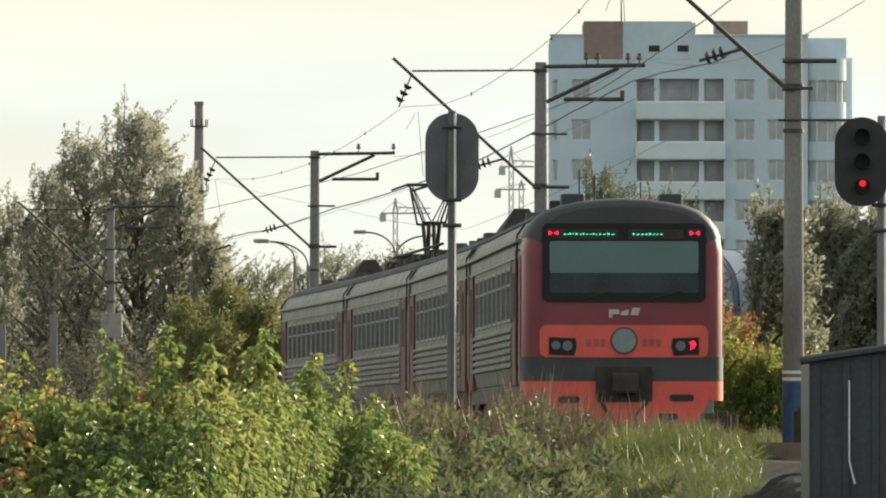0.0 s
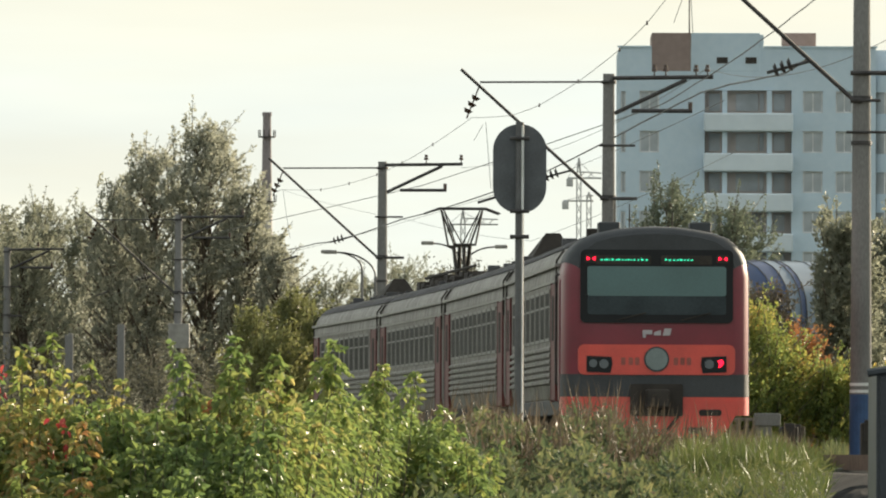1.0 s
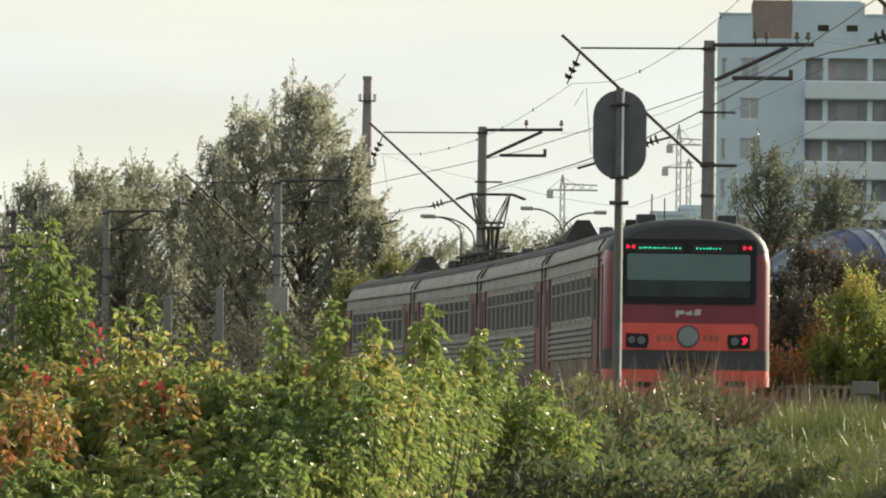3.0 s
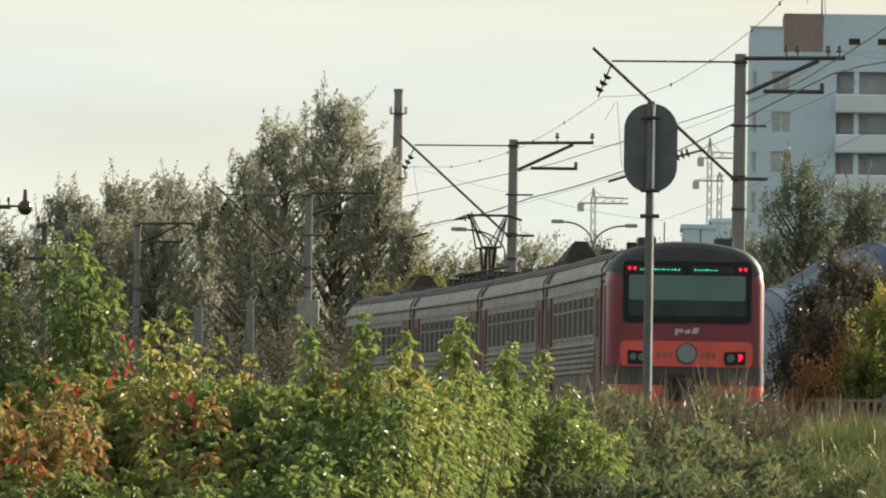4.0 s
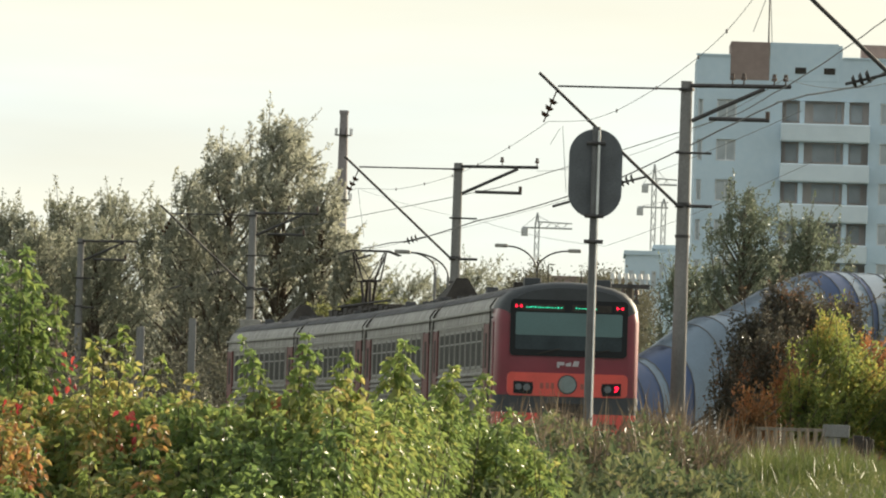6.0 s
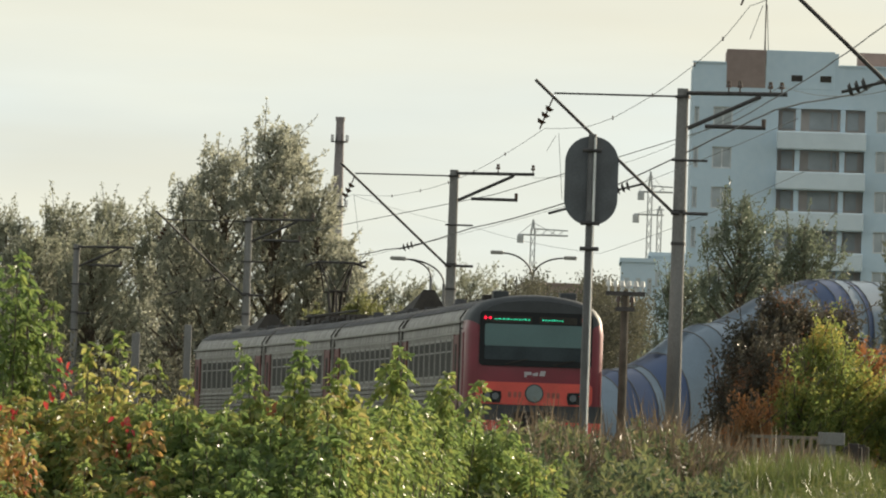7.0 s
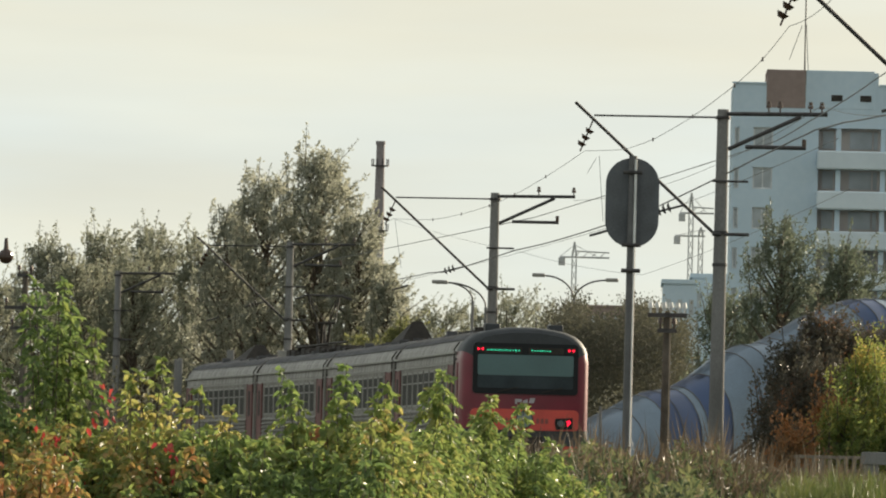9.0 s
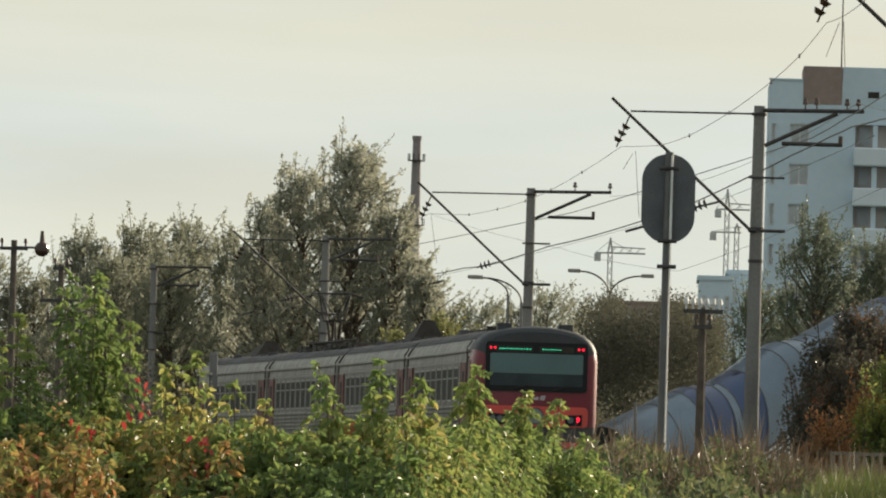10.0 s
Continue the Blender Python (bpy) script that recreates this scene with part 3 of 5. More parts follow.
    for s in (-1, 1):
        lamp = part("headlamp_housing", plate(B(), [(s * 1.3, 1.52), (s * 1.3, 1.82), (s * 0.84, 1.80), (s * 0.82, 1.66), (s * 0.86, 1.5)][::s], y - 0.06, 0.04), BLACK_GLASS, car, "dark slanted headlamp housing")
        part("headlamp", plate(B(), disc(s * 0.98, 1.67, 0.085), y - 0.075, 0.02), LENS, lamp, "clear headlamp glass")
        if s > 0:
            part("tail_lamp", plate(B(), [(1.13, 1.73), (1.21, 1.76), (1.25, 1.7), (1.2, 1.62), (1.14, 1.6), (1.17, 1.67)], y - 0.08, 0.02), RED_LAMP, lamp, "lit red tail lamp")
        else:
            part("tail_lamp", plate(B(), disc(s * 1.18, 1.68, 0.075), y - 0.075, 0.02), LENS, lamp)
    ring = part("badge_ring", plate(B(), disc(0, 1.76, 0.235), y - 0.06, 0.03), CAB_GREY, car)
    part("badge", plate(B(), disc(0, 1.76, 0.205), y - 0.07, 0.02), BADGE, ring, "round pale badge")
    for cx in (-0.62, -0.48, -0.36, 0.36, 0.48, 0.6):
        part("number_bar", plate(B(), round_rect(cx, 1.72, 0.08, 0.14, 0.02), y - 0.042, 0.01), paint("dull bar", (0.35, 0.10, 0.08), 0.6), car)
    bm = B()
    for pts in ([(-0.26, 2.16), (-0.26, 2.3), (-0.08, 2.3), (-0.08, 2.22), (-0.2, 2.22), (-0.2, 2.16)],
                [(-0.05, 2.2), (-0.05, 2.26), (0.08, 2.3), (0.08, 2.2)], [(0.11, 2.2), (0.15, 2.33), (0.28, 2.33), (0.25, 2.2)]):
        plate(bm, pts, y - 0.02, 0.02)
    part("emblem", bm, LETTER, car, "pale stencil emblem")
    wrap("grey_band", 1.06, 1.48, CAB_GREY, "dark grey band")
    wrap("upper_skirt", 0.72, 1.057, ORANGE, "orange red upper skirt")
    skirt = part("skirt", plate(B(), [(-1.47, 0.95), (-1.47, 0.72), (-1.38, 0.5), (-1.2, 0.3), (1.2, 0.3), (1.3, 0.42), (1.47, 0.72), (1.47, 0.95)], y - 0.05, 0.12), ORANGE, car, "orange red lower skirt")
    for cx, cz, w in ((-0.95, 0.74, 0.36), (1.0, 0.77, 0.42), (-0.72, 0.42, 0.34), (0.76, 0.44, 0.36)):
        part("slot", plate(B(), round_rect(cx, cz, w, 0.12, 0.05), y - 0.062, 0.02), UNDER, skirt)
    bm = B()
    plate(bm, round_rect(0, 1.0, 0.98, 0.6, 0.04), y - 0.1, 0.1)
    box(bm, -0.22, 0.22, y - 0.45, y, 0.85, 1.2, 0.04)
    rod(bm, (-0.4, y - 0.08, 0.7), (-0.2, y - 0.1, 0.4), 0.03)
    rod(bm, (0.4, y - 0.08, 0.7), (0.2, y - 0.1, 0.45), 0.03)
    part("coupler", bm, UNDER, car, "dark automatic coupler and hoses")
    for s in (-1, 1):
        bm = B()
        box(bm, s * 0.85 - 0.2, s * 0.85 + 0.2, y + 0.5, y + 1.0, 4.05, 4.32, 0.03)
        part("horn_box", bm, CAB_GREY, car)
    for xk, hh in ((-0.72, 0.5), (-0.45, 0.42), (0.35, 0.28)):
        bm = B()
        rod(bm, (xk, y + 0.9, 4.1), (xk, y + 0.9, 4.25 + hh), 0.014)
        part("aerial", bm, UNDER, car)
    for s in (-1, 1):
        bm = B()
        rod(bm, (s * 1.8, y + 1.25, 1.3), (s * 1.8, y + 1.25, 3.35), 0.02)
        rod(bm, (s * 1.72, y + 1.25, 3.35), (s * 1.8, y + 1.25, 3.35), 0.02)
        rod(bm, (s * 1.72, y + 1.25, 1.3), (s * 1.8, y + 1.25, 1.3), 0.02)
        part("handrail", bm, STEEL, car)
    for s in (-1, 1):
        bm = B()
        box(bm, s * 1.745 - 0.02, s * 1.745 + 0.02, y + 0.75, y + 1.2, 1.0, 3.25, 0.01)
        part("cab_door", bm, CRIMSON, car)


PITCH = 20.55
coaches = [coach(k == 0, k == 2, -0.5 if k == 1 else 2.5) for k in range(4)]
TY = np.arange(60, 420, 0.25)
TX = track_x(TY)
TS = np.concatenate([[0], np.cumsum(np.hypot(np.diff(TX), np.diff(TY)))])


def on_track(s):
    return np.array([np.interp(s, TS, TX), np.interp(s, TS, TY)])


def coach_pose(k, t):
    y = 146.25 + 10.84 * t - 0.2117 * t * t
    s = np.interp(y, TY, TS) + k * PITCH
    a, b = on_track(s + 3.4), on_track(s + CAR - 3.4)
    mid, d = (a + b) / 2, b - a
    return pose(mid[0], mid[1], RAIL, 0, 0, -math.degrees(math.atan2(d[0], d[1])))


# ---------------------------------------------------------------- catenary poles
def mast(x, y, top, arm_left=True, arms=True, band=False, box_on=False, insulators=(1.2, 1.5, 2.3, 2.6), label="round grey concrete catenary mast with steel brackets", lean=0.0, brackets=((-0.25, 0.7, 1.9, 0.03), (0.1, 0.75, 3.3, 0.045))):
    """A spun concrete mast; its foot in the bank. Heights from the rails."""
    base = float(ground_z(x, y)) - 0.3
    ob = empty("catenary_mast", pose(x, y, 0, 0, lean, 0), label, "mast", "catenary masts")
    bm = B()
    rod(bm, (0, 0, base), (0, 0, top), 0.215, 0.15, n=20)
    part("shaft", bm, CONCRETE, ob, smooth=False)
    for z in (top - 0.22, top - 3.25, top - 4.1):
        part("collar", rod(B(), (0, 0, z - 0.04), (0, 0, z + 0.04), 0.2, n=20), STEEL, ob)
    if band:
        bm = B()
        rod(bm, (0, 0, base + 0.2), (0, 0, 2.74), 0.222, 0.212, n=20)
        part("painted_band", bm, BLUE_BAND, ob, "blue painted foot")
        for z in (2.77, 2.9):
            part("painted_ring", rod(B(), (0, 0, z), (0, 0, z + 0.06), 0.216, n=20), WHITE_BAND, ob)
    if arm_left:
        bm = B()
        rod(bm, (-0.12, -0.2, top - 3.33), (-3.9, -0.2, top + 0.1), 0.042)
        rod(bm, (0, -0.2, top - 0.22), (-3.4, -0.2, top - 0.24), 0.025)
        rod(bm, (-0.22, -0.2, top - 3.3), (0.0, -0.2, top - 3.3), 0.05)
        part("cantilever", bm, STEEL, ob, "dark inclined steel cantilever")
        bm = B()
        for k in range(3):
            z = top - 0.62 - k * 0.17
            rod(bm, (-3.5 - k * 0.1, -0.2, z), (-3.55 - k * 0.1, -0.2, z - 0.09), 0.13, 0.07, n=10)
        rod(bm, (-3.4, -0.2, top - 0.3), (-3.75, -0.2, top - 1.2), 0.02)
        part("insulator_string", bm, PORCELAIN, ob)
        bm = B()
        for k in range(3):
            rod(bm, (-1.35 - k * 0.13, -0.2, top - 2.62 - k * 0.05), (-1.41 - k * 0.13, -0.2, top - 2.64 - k * 0.05), 0.14, 0.08, n=10)
        rod(bm, (-0.95, -0.2, top - 2.55), (-1.8, -0.2, top - 2.78), 0.03)
        part("steady_arm", bm, STEEL, ob)
        if not band:
            part("wire_sleeve", rod(B(), (-2.9, -0.2, top - 3.25), (-3.45, -0.2, top - 3.42), 0.035), STEEL, ob)
    if arms:
        bm = B()
        rod(bm, (0.1, -0.15, top - 0.12), (2.75, -0.15, top - 0.08), 0.055)
        rod(bm, (0.15, -0.15, top - 1.05), (2.05, -0.15, top - 0.15), 0.055)
        rod(bm, (0.6, -0.15, top - 0.98), (2.2, -0.15, top - 0.98), 0.055)
        part("crossarm", bm, STEEL, ob, "dark braced steel crossarm")
        for xi in insulators:
            bm = B()
            rod(bm, (xi, -0.15, top - 0.06), (xi, -0.15, top + 0.1), 0.02)
            rod(bm, (xi, -0.15, top + 0.06), (xi, -0.15, top + 0.14), 0.08, 0.07, n=10)
            rod(bm, (xi, -0.15, top + 0.15), (xi, -0.15, top + 0.24), 0.06, 0.05, n=10)
            part("pin_insulator", bm, PORCELAIN, ob)
        bm = B()
        rod(bm, (2.15, -0.15, top - 0.96), (2.15, -0.15, top - 0.75), 0.06, n=10)
        part("pin_insulator", bm, PORCELAIN, ob)
    for x0, x1, down, r in brackets:
        part("bracket", rod(B(), (x0, -0.2, top - down), (x1, -0.2, top - down), r), STEEL, ob)
    if box_on:
        bm = B()
        box(bm, -0.4, 0.5, -0.65, -0.2, 5.95, 7.0, 0.03)
        part("switch_box", bm, WINDOW_FRAME, ob, "pale grey switch box")
    return ob


mast(6.64, 160, 11.6, arm_left=True, arms=True, band=True, brackets=((-0.22, 0.8, 2.78, 0.045), (-0.3, 1.1, 3.9, 0.025), (0.0, 0.35, 3.3, 0.03)), label="grey concrete catenary mast with a blue painted foot")
mast(2.58, 223, 11.63)
mast(-4.4, 290, 11.6, insulators=(1.5, 2.7))
mast(-13.95, 355, 11.59, insulators=(1.5, 2.7), box_on=True, label="grey concrete catenary mast with a pale switch box")
mast(-24.13, 405, 11.4, arm_left=False, insulators=(1.5,))
mast(-31.83, 440, 11.3, arm_left=False, insulators=(1.5,))


# ---------------------------------------------------------------- light signals
def signal(x, y, z_mid, z_foot, facing, label):
    ob = empty("railway_signal", pose(x, y, 0), label, "signal", "railway signals")
    bm = B()
    rod(bm, (0, 0, z_foot), (0, 0, z_mid + 0.78), 0.085, 0.07, n=14)
    part("post", bm, CONCRETE if facing < 0 else GALVANISED, ob, "slim grey post")
    s = -1 if facing < 0 else 1
    off = 0.0 if facing > 0 else -0.35
    yb = 0.12 if facing > 0 else -0.25
    bm = B()
    plate(bm, round_rect(off, z_mid, 0.9, 1.5, 0.44, 10), yb, 0.03)
    part("backboard", bm, SIGNAL_GREY if facing > 0 else SIGNAL_BLACK, ob, "rounded dark backboard")
    for k in range(3):
        bm = B()
        zc = z_mid + 0.42 - k * 0.42
        if facing > 0:
            box(bm, off - 0.16, off + 0.16, yb + 0.03, yb + 0.3, zc - 0.18, zc + 0.18, 0.03)
        else:
            rod(bm, (off, yb - 0.28, zc), (off, yb, zc), 0.13, 0.13, n=18, caps=False)
        part("lamp_unit", bm, SIGNAL_BLACK, ob)
    if facing < 0:
        part("red_lens", plate(B(), disc(off + 0.02, z_mid - 0.36, 0.055), yb - 0.03, 0.02), glow("signal red", (1.0, 0.02, 0.04), 0.6), ob, "lit red signal lens")
    for z in (z_mid - 1.15, z_mid - 0.72, z_mid + 0.5):
        bm = B()
        rod(bm, (-0.16, -0.1, z), (0.16, -0.1, z), 0.035)
        rod(bm, (0, 0, z - 0.03), (0, 0, z + 0.03), 0.1, n=14)
        part("clamp", bm, STEEL, ob)
    bm = B()
    rod(bm, (0.05, -0.1, z_mid - 0.7), (0.05, -0.1, z_mid + 0.72), 0.022)
    rod(bm, (0.05, -0.1, z_foot), (0.05, -0.1, z_mid - 0.7), 0.012)
    part("conduit", bm, WHITE_BAND, ob, "pale conduit")
    return ob


signal(0.15, 142, 6.39, 1.0, 1, "dark backboard of a railway signal on a slim post")
signal(7.37, 142, 6.31, 1.0, -1, "black railway signal showing a red light")


# ---------------------------------------------------------------- overhead wires
def tube(bm, path, r, n=5):
    """A continuous round tube through the points."""
    rings = []
    for k, p in enumerate(path):
        d = (path[min(k + 1, len(path) - 1)] - path[max(k - 1, 0)]).normalized()
        u = d.cross(Vector((0, 0, 1))).normalized()
        w = u.cross(d)
        rings.append([bm.verts.new(p + u * (r * math.cos(2 * math.pi * j / n)) + w * (r * math.sin(2 * math.pi * j / n))) for j in range(n)])
    for a, b in zip(rings, rings[1:]):
        for j in range(n):
            bm.faces.new((a[j], a[(j + 1) % n], b[(j + 1) % n], b[j]))
    return bm


def wire(name, pts, sag, radius, label, group):
    """A hanging wire through the given places."""
    path = []
    for a, b in zip(pts, pts[1:]):
        a, b = Vector(a), Vector(b)
        path += [a.lerp(b, k / 14) - Vector((0, 0, sag * 4 * k / 14 * (1 - k / 14))) for k in range(14)]
    return tagged(link(name, tube(B(), path + [Vector(pts[-1])], radius), WIRE), label, "wire", group)


M1, MA, MB, MC = (6.64, 160, 9.97), (2.58, 223, 11.63), (-4.4, 290, 11.6), (-13.95, 355, 11.59)
OVER = "thin drooping messenger wire over the track"
wire("messenger_wire", [(5.4, 140, 10.9), (3.83, 150, 10.59), (3.07, 160, 10.41)], 0.12, 0.007, OVER, "overhead wires")
wire("messenger_wire", [(3.07, 160.0, 10.41), (2.67, 166.0, 10.07), (2.22, 173.0, 9.88), (1.47, 184.5, 9.73), (0.66, 196.9, 9.72), (0.0, 207.0, 9.88), (-1.04, 223.0, 10.46)], 0.012, 0.007, OVER, "overhead wires")
wire("messenger_wire", [(-1.04, 223.0, 10.46), (-2.16, 234.0, 10.15), (-3.13, 243.4, 9.96), (-3.99, 251.9, 9.90), (-5.01, 261.9, 9.95), (-6.13, 272.9, 10.1), (-7.87, 290.0, 10.63), (-15.05, 355, 10.21)], 0.012, 0.007, OVER, "overhead wires")
wire("contact_wire", [(M1[0] - 2.6, 160, 8.3), (1.1, 223, 8.92), (-5.8, 290, 8.93), (MC[0] - 3, 355, 8.2)], 0.05, 0.006, "thin contact wire over the track", "overhead wires")
wire("feeder_wire", [(6.69, 180, 11.5), (6.3, 188, 11.38), (5.78, 196, 11.2), (5.22, 205, 11.06), (4.66, 214, 10.98), (3.98, 224, 10.86), (MB[0] + 1.4, 290, 10.8), (MC[0] + 1.4, 355, 10.8)], 0.02, 0.014, "dark feeder cable on the mast crossarms", "overhead wires")
wire("feeder_cable", [(6.13, 175, 9.80), (5.85, 180, 9.73), (5.58, 185, 9.86), (5.06, 196, 10.18), (4.63, 206, 10.42), (4.25, 212, 10.42), (3.37, 218, 10.15), (2.58, 224, 9.91), (1.01, 240, 9.61), (-0.52, 252, 9.4), (-2.21, 264, 9.22), (-3.48, 274, 9.2), (-5.8, 290, 8.91), (-6.79, 296, 8.94), (-7.99, 304, 8.9)], 0.01, 0.02, "thick dark return cable slung between the masts", "overhead wires")
wire("line_wire", [(7.48, 150, 9.45), (5.16, 223, 11.78), (MB[0] + 2.7, 290, 11.4)], 0.6, 0.007, "thin dark line wire across the sky", "overhead wires")
wire("line_wire", [(5.08, 190, 8.42), (0.61, 250, 7.89), (-3.37, 290, 9.57), (-9.45, 350, 12.48)], 0.1, 0.006, "thin dark line wire across the sky", "overhead wires")
for a, b in (((-0.66, 222, 10.3), (-0.52, 222, 8.57)), ((3.39, 160, 10.44), (3.44, 160, 9.57)), ((-7.82, 290, 10.6), (-7.57, 290, 8.95)), ((3.31, 160, 10.42), (3.08, 160, 9.77)), ((-0.73, 222, 10.24), (-0.97, 222, 9.82)), ((4.22, 200, 12.08), (4.72, 222, 11.82))):
    wire("dropper", [a, b], 0.0, 0.007, "thin vertical dropper between the wires", "droppers")
for pts in ([(2.67, 166.0, 10.07), (2.22, 173.0, 9.88), (1.47, 184.5, 9.73), (0.66, 196.9, 9.72), (0.0, 207.0, 9.88)],
            [(-2.16, 234.0, 10.15), (-3.13, 243.4, 9.96), (-3.99, 251.9, 9.90), (-5.01, 261.9, 9.95), (-6.13, 272.9, 10.1)]):
    for a, b in zip(pts, pts[1:] + pts[-1:]):
        p = Vector(a)
        bm = B()
        rod(bm, p - Vector((0, 0.05, 0.03)), p + Vector((0, 0.05, 0.03)), 0.022, n=6)
        tagged(link("wire_clamp", bm, STEEL), "small dark clamp on the messenger wire", "clamp", "wire clamps")


# ---------------------------------------------------------------- apartment house
def holed_wall(name, x0, x1, z0, z1, holes, y, thick, material, parent):
    """A wall in the xz plane with real openings; holes: (x0, x1, z0, z1)."""
    gx = sorted({x0, x1, *[v for h in holes for v in h[:2]]})
    gz = sorted({z0, z1, *[v for h in holes for v in h[2:]]})
    bm = B()
    for a, b in zip(gx, gx[1:]):
        run = None
        for c, d in zip(gz, gz[1:]):
            inside = any(h[0] - 1e-6 <= a and b <= h[1] + 1e-6 and h[2] - 1e-6 <= c and d <= h[3] + 1e-6 for h in holes)
            if inside:
                if run:
                    box(bm, a, b, y, y + thick, run[0], run[1])
                run = None
            else:
                run = (run[0], d) if run else (c, d)
        if run:
            box(bm, a, b, y, y + thick, run[0], run[1])
    return part(name, bm, material, parent)


HD = 608.0
house = empty("apartment_house", pose(7.76, HD, 0), "tall pale blue white apartment house with rounded bay and loggias", "building")
W1 = 18.49
TOP = 30.86
STOREY = 2.886
floors = [26.54 - STOREY * k for k in range(10)]
px = HD / 14959
holes = []
for zf in floors:
    z0 = zf - 0.35
    holes += [(1.5, 2.9, z0, z0 + 1.55), (px * 326, px * 361, z0, z0 + 1.55), (px * 384, px * 414, z0, z0 + 1.55), (px * 152, px * 306, z0 - 0.05, z0 + 1.6), (0.15, 0.5, z0, z0 + 1.5)]
holed_wall("wall", 0, W1, 0, TOP, holes, 0, 0.35, FACADE, house)
bm = B()
box(bm, 0, W1, 1.1, 14, 0, TOP - 0.2)
part("core", bm, ROOM, house)
bm = B()
box(bm, -0.003, 0.34, 0.35, 14, 0, TOP)
part("side_wall", bm, FACADE, house)


def house_window(w, h):
    bm = B()
    box(bm, 0, w, 0.2, 0.24, 0, h)
    fm = B()
    for a in ((0, 0.1, 0, h), (w - 0.1, w, 0, h), (w * 0.48, w * 0.54, 0, h), (0, w, 0, 0.1), (0, w, h - 0.1, h)):
        box(fm, a[0], a[1], 0.14, 0.198, a[2], a[3])
    a, b = bpy.data.meshes.new("window"), bpy.data.meshes.new("pane")
    fm.to_mesh(a), bm.to_mesh(b)
    fm.free(), bm.free()
    a.materials.append(WHITE_BAND), b.materials.append(HOUSE_GLASS)
    return a, b


kinds = {}
for h in holes:
    w = round(h[1] - h[0], 2)
    if w > 4:
        continue
    key = (w, round(h[3] - h[2], 2))
    if key not in kinds:
        kinds[key] = house_window(*key)
    o = new("window", kinds[key][0])
    o.parent = house
    o.location = (h[0], 0, h[2])
    g = new("pane", kinds[key][1])
    g.parent = o
for zf in floors:
    z0 = zf - 0.4
    bm = B()
    box(bm, px * 150, px * 308, -1.15, -0.003, z0 - 1.35, z0 - 0.02, 0.12)
    bal = part("balcony", bm, BALCONY_WHITE, house, "white rounded balcony parapet")
    for xk in (px * 183, px * 262):
        bm = B()
        box(bm, xk, xk + 0.35, -0.6, 0.1, z0, z0 + 1.6)
        part("pillar", bm, FACADE, bal)
    for xk, ww in ((px * 160, 0.8), (px * 208, 1.6), (px * 250, 0.3), (px * 275, 0.8)):
        bm = B()
        box(bm, xk, xk + ww, 1.03, 1.09, z0 + 0.2, z0 + 1.45)
        part("loggia_window", bm, HOUSE_GLASS, bal)
# rounded bay at the corner
R_BAY = px * 44
cxb, cyb = W1 + px * 26, R_BAY + 0.2
for z0, z1 in [(0, floors[-1] - 0.4)] + [(zf + 1.15, zf + STOREY - 0.4) for zf in floors[1:]] + [(floors[0] + 1.15, TOP - 1.6)]:
    part("bay", rod(B(), (cxb, cyb, z0), (cxb, cyb, z1), R_BAY, n=32), FACADE, house, "rounded white bay")
for zf in floors:
    bm = B()
    rod(bm, (cxb, cyb, zf - 0.4), (cxb, cyb, zf + 1.15), R_BAY - 0.15, n=32)
    part("bay_glazing", bm, HOUSE_GLASS, house)
    bm = B()
    for k in range(8):
        a = radians(180 + 180 * k / 7)
        box(bm, cxb + (R_BAY - 0.05) * math.cos(a) - 0.05, cxb + (R_BAY - 0.05) * math.cos(a) + 0.05, cyb + (R_BAY - 0.05) * math.sin(a) - 0.05, cyb + (R_BAY - 0.05) * math.sin(a) + 0.05, zf - 0.4, zf + 1.15)
    part("bay_mullions", bm, WHITE_BAND, house)
bm = B()
box(bm, W1, W1 + px * 72, 3.2, 16, 0, TOP)
part("wing_wall", bm, FACADE, house)
bm = B()
box(bm, W1 + px * 70, W1 + px * 88, 8, 24, 0, TOP - 1.2)
part("rear_wing", bm, FACADE, house)
# roof superstructures
for a, b, z1, m, nm in ((58, 128, 37, FACADE_BROWN, "roof_block"), (128, 250, 37, FACADE, "roof_block"), (293, 352, 33, FACADE_BROWN, "roof_block")):
    bm = B()
    box(bm, px * a, px * b - 0.02, -0.02 if a < 200 else 3, 7, TOP - 1.7 if a < 200 else TOP, 1.6 + (783 - z1) * px, 0.04)
    part(nm, bm, m, house)
bm = B()
box(bm, px * 250, px * 256, -0.01, 4, TOP - 1.6, 1.6 + (783 - 40) * px)
part("parapet", box(B(), -0.1, px * 57.5, -0.1, 0.2, TOP, TOP + 0.12), FACADE, house)
box(bm, px * 257, W1 + 0.1, -0.1, 0.2, TOP, TOP + 0.12)
part("parapet", bm, FACADE, house)
for xk, zk in ((px * 173, 85), (px * 224, 85)):
    bm = B()
    box(bm, xk, xk + 0.8, -0.05, 0.0, 1.6 + (783 - zk) * px - 0.25, 1.6 + (783 - zk) * px + 0.2)
    part("vent_grille", bm, UNDER, house)
bm = B()
rod(bm, (px * 126, 3, TOP), (px * 126, 3, TOP + 7), 0.05)
part("aerial", bm, STEEL, house)


